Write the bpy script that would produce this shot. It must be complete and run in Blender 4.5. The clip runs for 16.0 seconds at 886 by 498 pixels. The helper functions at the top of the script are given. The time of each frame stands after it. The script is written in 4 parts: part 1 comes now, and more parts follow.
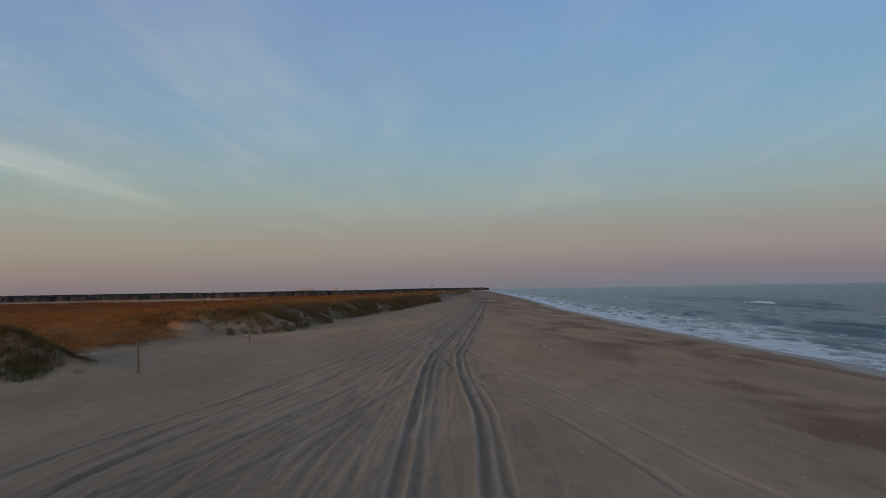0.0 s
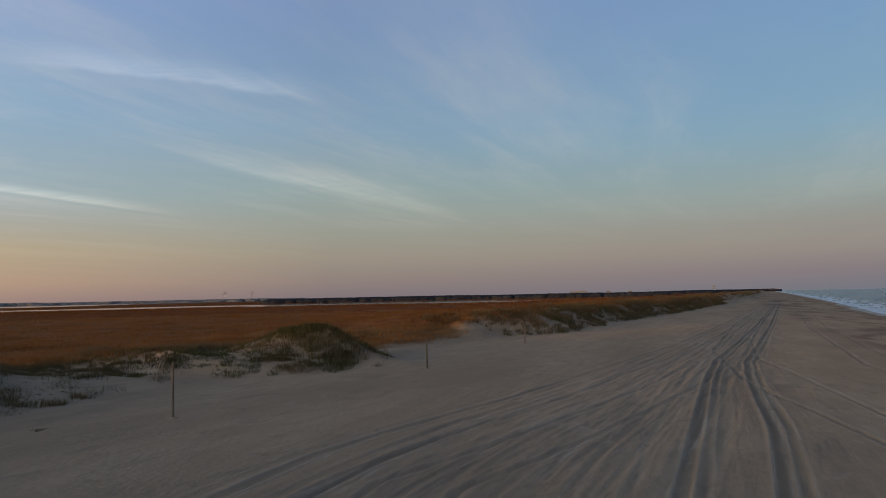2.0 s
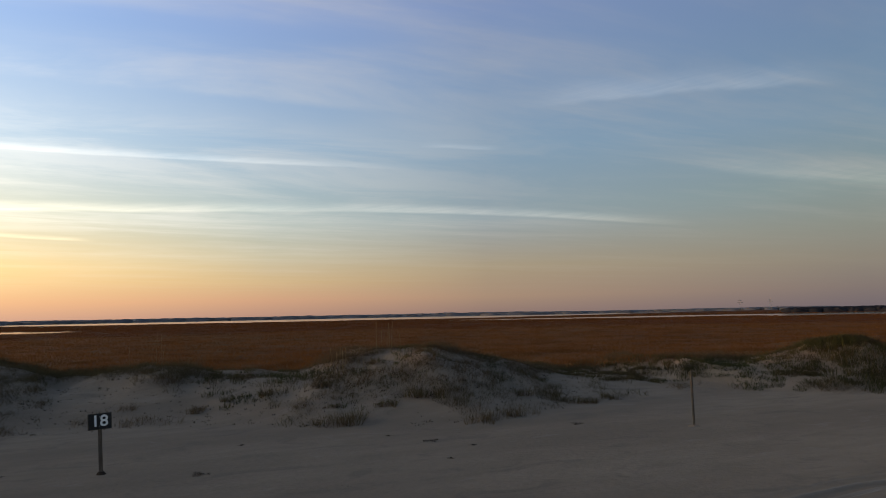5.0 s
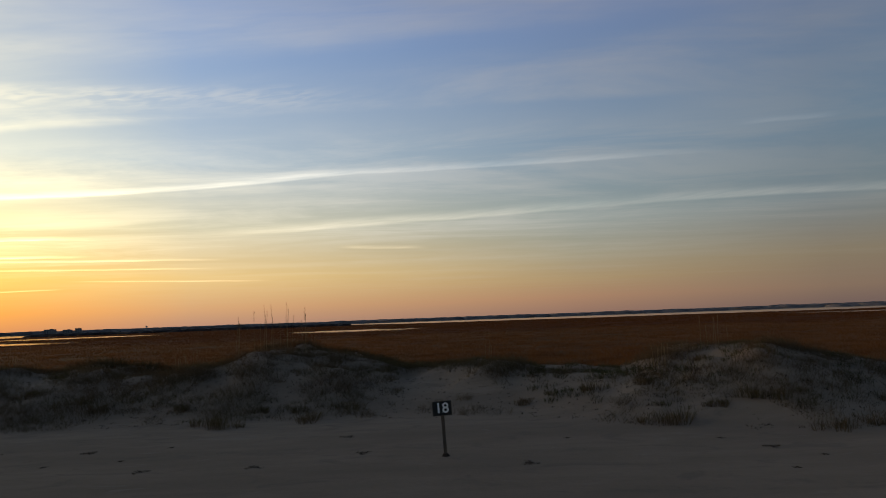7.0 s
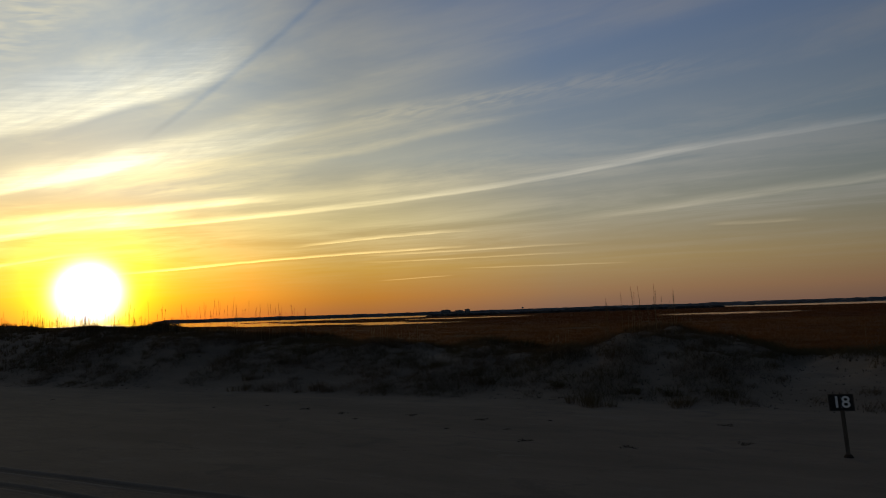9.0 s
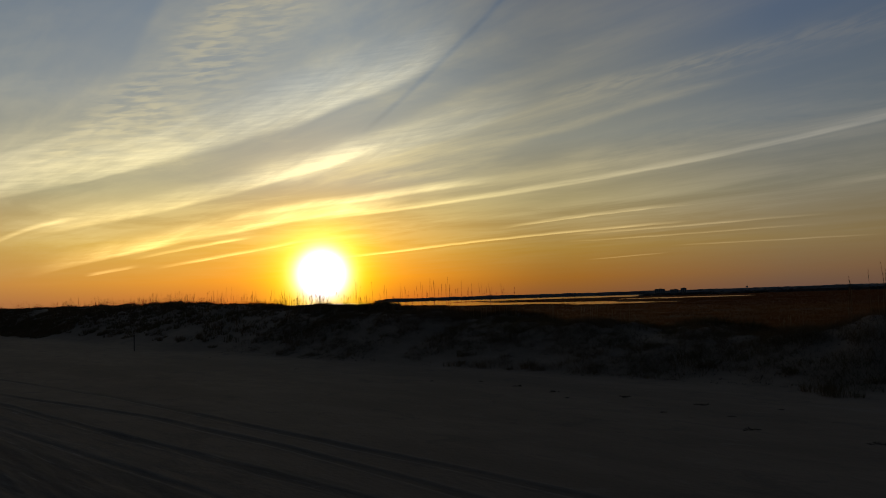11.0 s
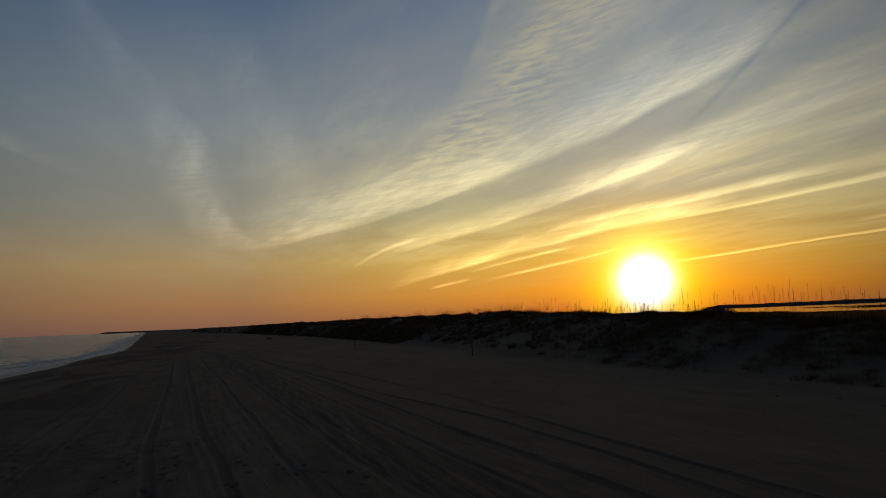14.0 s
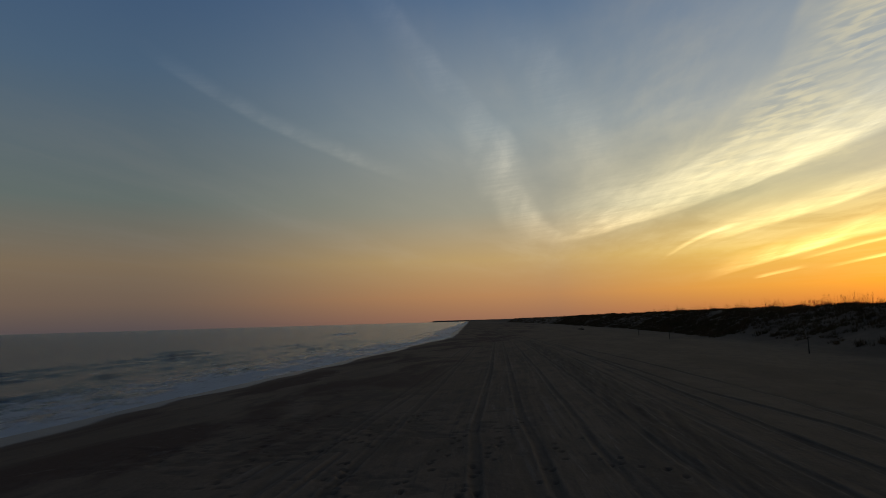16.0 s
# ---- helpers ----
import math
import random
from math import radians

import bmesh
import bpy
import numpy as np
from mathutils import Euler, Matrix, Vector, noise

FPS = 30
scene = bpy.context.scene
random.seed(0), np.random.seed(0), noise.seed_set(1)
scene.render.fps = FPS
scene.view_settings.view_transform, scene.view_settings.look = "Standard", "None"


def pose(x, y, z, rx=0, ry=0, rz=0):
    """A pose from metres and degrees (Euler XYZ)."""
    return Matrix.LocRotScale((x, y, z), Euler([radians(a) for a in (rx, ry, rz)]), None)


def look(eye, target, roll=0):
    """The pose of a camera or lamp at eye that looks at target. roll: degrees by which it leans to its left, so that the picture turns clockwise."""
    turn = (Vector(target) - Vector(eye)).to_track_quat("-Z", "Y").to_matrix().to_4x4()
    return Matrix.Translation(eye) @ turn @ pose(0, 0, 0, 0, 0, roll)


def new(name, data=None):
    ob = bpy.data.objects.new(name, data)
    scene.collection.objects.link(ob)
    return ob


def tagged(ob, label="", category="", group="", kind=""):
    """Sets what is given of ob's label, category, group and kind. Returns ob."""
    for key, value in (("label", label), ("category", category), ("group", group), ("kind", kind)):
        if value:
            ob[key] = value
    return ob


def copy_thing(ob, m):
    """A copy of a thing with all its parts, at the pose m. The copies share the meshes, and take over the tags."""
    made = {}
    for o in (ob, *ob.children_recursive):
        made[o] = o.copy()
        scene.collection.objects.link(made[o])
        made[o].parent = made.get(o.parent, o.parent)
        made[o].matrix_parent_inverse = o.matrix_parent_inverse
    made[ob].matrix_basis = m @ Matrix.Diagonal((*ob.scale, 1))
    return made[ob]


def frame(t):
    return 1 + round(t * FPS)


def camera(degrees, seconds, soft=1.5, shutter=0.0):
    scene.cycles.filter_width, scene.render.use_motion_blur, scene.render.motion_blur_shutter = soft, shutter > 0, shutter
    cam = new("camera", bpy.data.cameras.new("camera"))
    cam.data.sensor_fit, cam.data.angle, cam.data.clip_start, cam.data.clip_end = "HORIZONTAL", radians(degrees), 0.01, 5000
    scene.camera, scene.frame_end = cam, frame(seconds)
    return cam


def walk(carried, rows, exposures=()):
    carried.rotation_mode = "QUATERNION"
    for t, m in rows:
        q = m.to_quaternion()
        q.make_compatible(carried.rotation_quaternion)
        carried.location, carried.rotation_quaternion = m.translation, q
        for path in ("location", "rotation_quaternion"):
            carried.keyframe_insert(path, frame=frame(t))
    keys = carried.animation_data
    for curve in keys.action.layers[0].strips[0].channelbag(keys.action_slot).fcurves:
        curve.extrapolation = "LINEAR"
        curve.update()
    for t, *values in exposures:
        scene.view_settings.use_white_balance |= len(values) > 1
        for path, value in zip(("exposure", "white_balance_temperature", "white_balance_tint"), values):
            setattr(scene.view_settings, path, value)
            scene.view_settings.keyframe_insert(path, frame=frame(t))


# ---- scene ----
# ---- camera ----
EYE = 3.5
cam = camera(66.0, 16.0, soft=0.9, shutter=0.08)
# seconds, turn to the left from the start, tilt up, lean to the right (degrees)
PATH = [
    (0, 0.00, 3.38, 1.01),
    (0.5, 6.34, 3.69, 1.16),
    (1, 11.58, 3.67, 1.01),
    (1.5, 17.42, 3.88, 1.27),
    (2, 22.53, 3.98, 1.15),
    (2.5, 28.57, 3.98, 0.91),
    (3, 36.27, 4.54, 0.95),
    (3.5, 41.93, 4.34, 1.10),
    (4, 49.21, 4.77, 1.53),
    (4.2, 52.61, 4.94, 1.46),
    (6.3, 79.78, 5.84, 1.80),
    (6.5, 82.85, 5.76, 2.04),
    (7, 89.62, 5.92, 2.06),
    (7.5, 97.27, 6.16, 1.91),
    (8, 105.13, 6.04, 1.94),
    (8.5, 112.62, 5.84, 1.50),
    (9, 119.67, 5.43, 1.87),
    (9.5, 126.32, 5.26, 1.56),
    (10, 132.88, 5.08, 2.59),
    (10.2, 134.13, 4.94, 2.37),
    (12.3, 143.42, 4.42, 0.78),
    (12.5, 145.26, 4.70, 0.40),
    (13, 151.16, 5.30, 1.01),
    (13.5, 157.18, 5.52, 1.73),
    (14, 163.58, 5.87, 2.33),
    (14.5, 170.90, 6.29, 1.76),
    (15, 178.09, 6.07, 1.01),
    (15.5, 183.40, 5.60, 1.57),
    (16, 189.22, 6.04, 1.68),
]
EXPOSURE = [(0.0, 0.0), (2.0, -0.04), (3.0, -0.10), (4.2, -0.22), (6.3, -0.7), (7.0, -1.06), (8.0, -1.64), (9.0, -2.24), (10.0, -2.7),
            (12.5, -2.9), (13.5, -2.94), (14.5, -3.0), (15.2, -2.9), (16.0, -2.5)]
walk(cam, [(t, pose(0, 0, EYE, 90 + tilt, 0, turn) @ pose(0, 0, 0, 0, 0, -lean)) for t, turn, tilt, lean in PATH], EXPOSURE)

# ---- sky, sun ----
SUN_AZIMUTH, SUN_ELEVATION = 147.2, 2.4
SUN_WAY = Vector((-math.sin(radians(SUN_AZIMUTH)) * math.cos(radians(SUN_ELEVATION)),
                  math.cos(radians(SUN_AZIMUTH)) * math.cos(radians(SUN_ELEVATION)), math.sin(radians(SUN_ELEVATION))))


class Graph:
    """Short hand for building node trees; arguments are sockets or numbers."""

    def __init__(self, tree):
        self.tree = tree

    def node(self, kind, **inputs):
        n = self.tree.nodes.new(kind)
        for key, value in inputs.items():
            self.set(n.inputs[key.replace("_", " ")], value)
        return n

    def set(self, socket, value):
        if isinstance(value, bpy.types.NodeSocket):
            self.tree.links.new(value, socket)
        elif value is not None:
            socket.default_value = value

    def math(self, op, a, b=None, c=None, clamp=False):
        n = self.tree.nodes.new("ShaderNodeMath")
        n.operation, n.use_clamp = op, clamp
        for i, value in enumerate((a, b, c)):
            self.set(n.inputs[i], value)
        return n.outputs[0]

    def vec(self, op, a, b=None, scale=None):
        n = self.tree.nodes.new("ShaderNodeVectorMath")
        n.operation = op
        self.set(n.inputs[0], a)
        self.set(n.inputs[1], b)
        self.set(n.inputs[3], scale)
        return n.outputs["Value" if op in ("DOT_PRODUCT", "LENGTH") else "Vector"]

    def span(self, value, low, high, to_low=0.0, to_high=1.0, smooth=True):
        n = self.tree.nodes.new("ShaderNodeMapRange")
        n.interpolation_type = "SMOOTHSTEP" if smooth else "LINEAR"
        for key, x in (("Value", value), ("From Min", low), ("From Max", high), ("To Min", to_low), ("To Max", to_high)):
            self.set(n.inputs[key], x)
        return n.outputs[0]

    def noise(self, vector, scale, detail=3.0, rough=0.5, distort=0.0):
        n = self.tree.nodes.new("ShaderNodeTexNoise")
        for key, x in (("Vector", vector), ("Scale", scale), ("Detail", detail), ("Roughness", rough), ("Distortion", distort)):
            self.set(n.inputs[key], x)
        return n.outputs["Fac"]

    def mix(self, fac, a, b, blend="MIX"):
        n = self.tree.nodes.new("ShaderNodeMix")
        n.data_type, n.blend_type = "RGBA", blend
        self.set(n.inputs["Factor"], fac)
        self.set(n.inputs[6], a)
        self.set(n.inputs[7], b)
        return n.outputs[2]

    def ramp(self, fac, stops):
        n = self.tree.nodes.new("ShaderNodeValToRGB")
        self.set(n.inputs[0], fac)
        el = n.color_ramp.elements
        while len(el) < len(stops):
            el.new(1.0)
        for e, (at, colour) in zip(el, stops):
            e.position, e.color = at, (*colour, 1.0)
        return n.outputs[0]

    def join(self, x, y, z=0.0):
        return self.node("ShaderNodeCombineXYZ", X=x, Y=y, Z=z).outputs[0]


def lin(r, g, b):
    """A display colour, 0 to 255, as linear light."""
    return tuple((c / 255 / 12.92 if c < 10.3 else ((c / 255 + 0.055) / 1.055) ** 2.4) for c in (r, g, b))


world = bpy.data.worlds.new("evening_sky")
scene.world = world
world.use_nodes = True
world.node_tree.nodes.clear()
G = Graph(world.node_tree)
way = G.vec("NORMALIZE", G.node("ShaderNodeTexCoord").outputs["Generated"])
parts = G.node("ShaderNodeSeparateXYZ", Vector=way)
dx, dy, dz = parts.outputs
elev = G.math("MULTIPLY", G.math("ARCSINE", dz), 180 / math.pi)
turned = G.math("MULTIPLY", G.math("ARCTAN2", G.math("MULTIPLY", dx, -1.0), dy), 180 / math.pi)
turned = G.math("MODULO", G.math("ADD", turned, 420.0), 360.0)      # azimuth + 60
high = G.math("DIVIDE", elev, 40.0, clamp=True)


def band(stops, colours):
    """Sky colours up one azimuth: (elevation, r, g, b), seen at that many stops."""
    c = G.ramp(high, [(e / 40, lin(r, g, b)) for e, r, g, b in colours])
    return G.vec("SCALE", c, scale=2.0 ** -stops)


east_sky = band(0.00, [(0, 117, 121, 132), (1.5, 132, 124, 131), (3, 147, 139, 136), (5, 150, 148, 143), (7.5, 147, 163, 163), (12, 134, 169, 190), (20, 121, 159, 196), (28, 112, 149, 195), (40, 80, 110, 150)])
north_east_sky = band(0.04, [(0, 131, 119, 124), (1.5, 148, 134, 128), (3.5, 159, 150, 136), (6, 157, 161, 151), (9, 149, 168, 168), (14, 132, 163, 188), (22, 125, 152, 190), (28, 122, 148, 192), (40, 85, 110, 150)])
north_sky = band(-0.28, [(0, 146, 122, 116), (1.5, 172, 144, 122), (4, 172, 156, 130), (8, 150, 165, 171), (14, 135, 162, 186), (25, 128, 150, 192), (40, 80, 105, 150)])
north_west_sky = band(-0.72, [(0, 160, 126, 112), (1.5, 188, 146, 116), (3, 190, 163, 122), (5, 181, 172, 146), (8, 161, 173, 169), (14, 142, 165, 186), (25, 122, 146, 190), (40, 70, 95, 140)])
west_north_sky = band(-1.70, [(0, 152, 116, 98), (1.5, 180, 138, 98), (4, 198, 168, 112), (8, 178, 172, 148), (13, 152, 164, 172), (25, 98, 126, 168), (40, 50, 70, 108)])
west_sky = band(-2.12, [(0, 167, 109, 64), (1.5, 198, 131, 52), (4, 209, 163, 74), (8, 196, 180, 130), (13, 170, 172, 160), (25, 112, 126, 146), (40, 45, 58, 85)])
sunset_sky = band(-3.19, [(0, 194, 101, 30), (2, 234, 150, 24), (4.5, 220, 168, 58), (7.5, 190, 166, 98), (10, 166, 161, 132), (18, 132, 140, 142), (28, 98, 112, 128), (40, 32, 42, 58)])
glowing_south_sky = band(-3.16, [(0, 158, 96, 56), (2, 192, 132, 54), (5, 192, 156, 74), (9, 158, 150, 116), (16, 124, 131, 134), (26, 82, 100, 122), (40, 30, 42, 62)])
south_west_sky = band(-3.15, [(0, 128, 90, 69), (2, 152, 110, 72), (5, 158, 132, 88), (9, 132, 129, 114), (16, 112, 122, 126), (26, 70, 90, 114), (40, 30, 44, 66)])
south_sky = band(-2.59, [(0, 86, 76, 77), (2, 108, 91, 79), (5, 120, 104, 84), (10, 95, 105, 102), (20, 72, 94, 116), (28, 58, 82, 114), (40, 36, 54, 80)])
sky = east_sky
last = 40
for at, colour in ((92, north_east_sky), (120, north_sky), (138, north_west_sky), (170, west_north_sky), (186, west_sky), (207, sunset_sky), (226, glowing_south_sky), (240, south_west_sky), (275, south_sky)):
    sky = G.mix(G.span(turned, last, at, smooth=at in (207, 275)), sky, colour)
    last = at
sky = G.mix(G.span(turned, 285.0, 345.0), sky, east_sky)

# a physical sky gives the tint of the part that is never in view
nishita = G.node("ShaderNodeTexSky")
nishita.sky_type, nishita.sun_disc = "NISHITA", False
nishita.sun_elevation, nishita.sun_rotation = radians(SUN_ELEVATION), radians(-SUN_AZIMUTH)
sky = G.mix(G.span(elev, 28.0, 50.0, 0.03, 0.6), sky, G.vec("SCALE", nishita.outputs[0], scale=0.12))

# cirrus, on a flat layer high above: across (u) and along (v) the streaks
flat = G.math("MAXIMUM", dz, 0.025)
u0, v = G.math("DIVIDE", dx, flat), G.math("DIVIDE", dy, flat)
wob = G.math("SUBTRACT", G.noise(G.join(G.math("MULTIPLY", u0, 0.5), G.math("MULTIPLY", v, 0.22), 3.0), 1.0, 2.0), 0.5)
u = G.math("ADD", u0, G.math("MULTIPLY", wob, 0.9))
veil = G.noise(G.join(G.math("MULTIPLY", u, 0.75), G.math("MULTIPLY", v, 0.16), 1.7), 1.0, 6.0, 0.6)
fine = G.noise(G.join(G.math("MULTIPLY", u, 5.0), G.math("MULTIPLY", v, 0.75), 8.1), 1.0, 5.0, 0.6, 0.3)
cloud = G.math("MULTIPLY", G.span(veil, 0.42, 0.72), G.span(fine, 0.2, 0.75, 0.35, 1.0))
# uneven high veils towards the evening side
puff = G.noise(G.join(G.math("MULTIPLY", u, 0.9), G.math("MULTIPLY", v, 0.5), 4.4), 1.0, 6.0, 0.62, 0.4)
puff = G.math("MULTIPLY", G.span(puff, 0.38, 0.64, 0.0, 0.6), G.math("MULTIPLY", G.span(turned, 95.0, 150.0, 0.15, 1.0), G.span(turned, 215.0, 250.0, 1.0, 0.25)))
cloud = G.math("ADD", cloud, puff)
cloud = G.math("MULTIPLY", cloud, G.math("MULTIPLY", G.span(turned, 30.0, 110.0, 0.35, 1.0), G.span(turned, 225.0, 255.0, 1.0, 0.4)))


az = G.math("SUBTRACT", turned, 60.0)
sway = G.math("SUBTRACT", G.noise(G.join(G.math("MULTIPLY", az, 0.16), G.math("MULTIPLY", elev, 0.16), 6.0), 1.0, 3.0, 0.55), 0.5)
hair = G.noise(G.join(G.math("MULTIPLY", az, 0.22), G.math("MULTIPLY_ADD", az, 0.5, G.math("MULTIPLY", elev, 4.2)), 2.0), 1.0, 4.0, 0.62, 0.25)
grain = G.span(G.math("MULTIPLY_ADD", hair, 0.6, G.math("MULTIPLY", fine, 0.4)), 0.28, 0.68, 0.45, 1.25, smooth=False)


def bent(value, p, q, r):
    """The parabola through three points, at that value."""
    (x0, y0), (x1, y1), (x2, y2) = p, q, r
    k2 = ((y2 - y1) / (x2 - x1) - (y1 - y0) / (x1 - x0)) / (x2 - x0)
    k1 = (y1 - y0) / (x1 - x0) - k2 * (x0 + x1)
    k0 = y0 - k1 * x0 - k2 * x0 * x0
    return G.math("MULTIPLY_ADD", G.math("MULTIPLY_ADD", value, k2, k1), value, k0)


def fibre(along, across, p, q, r, before, after, strength, loose=0.5, fade=0.3):
    """A drawn-out cloud along a bent line: it fades over so many degrees on either side of the line, and towards both ends."""
    off = G.math("SUBTRACT", G.math("MULTIPLY_ADD", sway, loose, across), bent(along, p, q, r))
    body = G.math("MULTIPLY", G.span(off, -before, 0.0), G.span(off, 0.0, after, 1.0, 0.0))
    first, end = min(p[0], r[0]), max(p[0], r[0])
    fade = (end - first) * fade
    return G.math("MULTIPLY", body, G.math("MULTIPLY", G.span(along, first, first + fade), G.span(along, end - fade, end, strength, 0.0)))


def flat_fibre(p, q, r, below, above, strength, loose=0.5, fade=0.3):
    return fibre(az, elev, p, q, r, below, above, strength, loose, fade)


def steep_fibre(p, q, r, right, left, strength, loose=1.0, fade=0.3):
    return fibre(elev, az, p, q, r, right, left, strength, loose, fade)


def heap(*pieces):
    total = pieces[0]
    for piece in pieces[1:]:
        total = G.math("ADD", total, piece)
    return total


# blue gaps between the veils
gaps = heap(
    flat_fibre((138, 10.6), (122, 14.2), (62, 16.0), 3.6, 0.7, 0.85, 1.0, 0.15),
    flat_fibre((126, 17.4), (108, 20.2), (60, 22.6), 1.3, 2.6, 0.95, 1.0, 0.2),
    flat_fibre((170, 8.0), (155, 11.4), (136, 17.5), 2.2, 0.9, 0.6, 1.0),
    flat_fibre((134, 7.6), (116, 9.7), (92, 11.3), 1.6, 0.4, 0.55),
    steep_fibre((16.0, 164.0), (21.0, 161.2), (40.0, 154.0), 1.1, 10.0, 0.7, 1.5, 0.2),
    flat_fibre((150, 11.0), (140, 15.8), (126, 21.5), 1.5, 1.5, 0.45, 1.0))
cloud = G.math("MULTIPLY", G.math("MULTIPLY", cloud, G.math("MULTIPLY", G.span(az, 60.0, 110.0, 1.15, 0.8), G.math("MAXIMUM", G.span(elev, 3.0, 13.0, 0.12, 1.0), G.math("MULTIPLY", G.span(elev, 2.0, 8.0), G.span(az, 95.0, 120.0, 0.0, 0.7))))), G.math("SUBTRACT", 1.0, gaps, clamp=True))

# the broad band that leads up from the south, with the streaks below it
southern = heap(
    flat_fibre((181, 6.2), (171, 8.0), (158, 12.0), 0.25, 0.6, 0.5, 0.6),
    flat_fibre((181, 6.3), (160, 11.6), (134, 21.0), 0.8, 5.0, 0.78, 0.8, 0.12),
    flat_fibre((170, 5.2), (157, 8.4), (139, 13.8), 0.35, 1.7, 0.85, 0.4, 0.22),
    flat_fibre((171.6, 4.3), (169.3, 5.6), (164.5, 6.8), 0.22, 0.3, 0.8, 0.3),
    flat_fibre((156, 9.0), (143, 12.2), (128, 16.4), 1.0, 2.8, 0.6, 0.8),
    flat_fibre((169, 2.5), (155, 5.9), (139, 8.2), 0.3, 1.5, 1.1, 0.4, 0.22),
    flat_fibre((157, 6.6), (146, 8.3), (131, 9.9), 0.25, 0.7, 0.9, 0.4),
    flat_fibre((162, 3.7), (157, 4.75), (152, 5.6), 0.12, 0.25, 0.9, 0.2),
    flat_fibre((160.5, 3.0), (153.5, 4.25), (147.5, 5.4), 0.12, 0.25, 1.0, 0.2),
    flat_fibre((165, 2.5), (163, 2.9), (161, 3.3), 0.1, 0.25, 0.8, 0.2))
# the long vapour trail and thin ones under it
trails = heap(
    flat_fibre((150, 6.7), (128.5, 9.0), (96, 12.6), 0.2, 0.5, 0.82, 0.25, 0.15),
    flat_fibre((113, 11.35), (91, 12.6), (64, 12.2), 0.18, 0.55, 0.6, 0.25),
    flat_fibre((147, 3.5), (134, 4.75), (116, 5.6), 0.09, 0.22, 1.1, 0.3, 0.2),
    flat_fibre((133, 5.7), (125.5, 6.45), (116, 6.9), 0.09, 0.3, 1.0, 0.35),
    flat_fibre((128, 4.95), (118, 5.25), (106, 5.4), 0.08, 0.17, 0.7, 0.3),
    flat_fibre((128, 4.4), (118, 4.6), (107, 4.7), 0.06, 0.14, 0.65, 0.25),
    flat_fibre((125.5, 2.9), (122, 3.05), (118.5, 3.2), 0.06, 0.1, 0.6, 0.1),
    flat_fibre((119.5, 3.75), (112, 3.72), (103, 3.65), 0.06, 0.12, 0.6, 0.1),
    flat_fibre((99, 6.3), (95, 6.2), (90.5, 6.05), 0.15, 0.3, 0.5, 0.2),
    flat_fibre((112, 7.0), (91.5, 8.4), (66, 8.95), 0.25, 0.8, 0.65, 0.3),
    flat_fibre((76, 8.85), (60.3, 8.45), (42, 6.5), 0.22, 0.75, 0.95, 0.3),
    flat_fibre((57, 17.2), (45, 17.4), (31, 15.9), 0.5, 1.9, 0.6, 1.0),
    flat_fibre((44, 11.4), (31.2, 9.0), (20, 6.4), 0.5, 1.6, 0.4, 0.8),
    flat_fibre((66, 14.2), (62, 14.0), (58, 13.7), 0.2, 0.4, 0.45, 0.3))
# a fork of steep wisps over the southern beach
fork = heap(
    steep_fibre((4.8, 178.6), (10.0, 182.3), (17.0, 186.5), 1.5, 3.6, 0.5, 4.0),
    steep_fibre((6.5, 179.4), (17.3, 185.8), (32.0, 200.0), 1.2, 3.6, 0.24, 4.0),
    steep_fibre((8.0, 175.0), (17.0, 177.5), (26.0, 182.5), 2.5, 5.0, 0.2, 4.0),
    flat_fibre((190.5, 11.5), (200, 14.8), (215, 22.0), 0.5, 1.4, 0.42, 0.8))
wisp = G.span(G.noise(G.join(G.math("MULTIPLY_ADD", elev, 0.12, G.math("MULTIPLY", az, 0.3)), G.math("MULTIPLY", elev, 0.2), 9.0), 1.0, 5.0, 0.62, 0.35), 0.34, 0.66, 0.5, 1.15)
shred = G.span(G.noise(G.join(G.math("MULTIPLY", az, 0.11), G.math("MULTIPLY", G.math("MULTIPLY_ADD", az, 0.42, elev), 0.55), 4.0), 1.0, 5.0, 0.6, 0.3), 0.34, 0.66, 0.55, 1.25)
drawn = G.math("MULTIPLY", heap(G.math("MULTIPLY", southern, shred), trails, G.math("MULTIPLY", fork, wisp)), grain)
# small ripples in two places
rib = G.noise(G.join(G.math("MULTIPLY_ADD", elev, 0.1, G.math("MULTIPLY", az, 0.5)), G.math("MULTIPLY_ADD", az, 0.45, G.math("MULTIPLY", elev, 2.7)), 5.0), 1.0, 2.0, 0.5, 0.35)
rib = G.span(rib, 0.33, 0.67, -0.28, 0.65)
patchy = G.span(G.noise(G.join(az, elev, 2.0), 0.25, 2.0), 0.32, 0.6, 0.45, 1.0)
rippled = heap(
    steep_fibre((8.0, 170.5), (17.5, 159.5), (40.0, 140.0), 9.0, 4.0, 0.8, 2.0, 0.12),
    flat_fibre((134, 15.4), (118, 17.5), (92, 18.9), 1.6, 1.0, 0.6, 0.6, 0.35),
    flat_fibre((150, 9.6), (140, 10.6), (128, 11.6), 0.8, 0.8, 0.35, 0.6, 0.35))
cloud = G.math("ADD", cloud, G.math("MULTIPLY", G.math("MULTIPLY", rib, patchy), G.math("MULTIPLY", rippled, 0.8)))
cloud = G.math("MULTIPLY_ADD", rippled, 0.3, cloud)
# the dull shadow of a vapour trail
trail = heap(steep_fibre((12.8, 145.0), (20.0, 136.3), (34.0, 119.5), 0.6, 0.6, 0.2, 0.3, 0.2), steep_fibre((17.0, 140.0), (20.0, 136.3), (34.0, 119.5), 1.4, 1.4, 0.12, 0.3, 0.3))
cloud = G.math("SUBTRACT", G.math("MINIMUM", cloud, 1.0), trail)
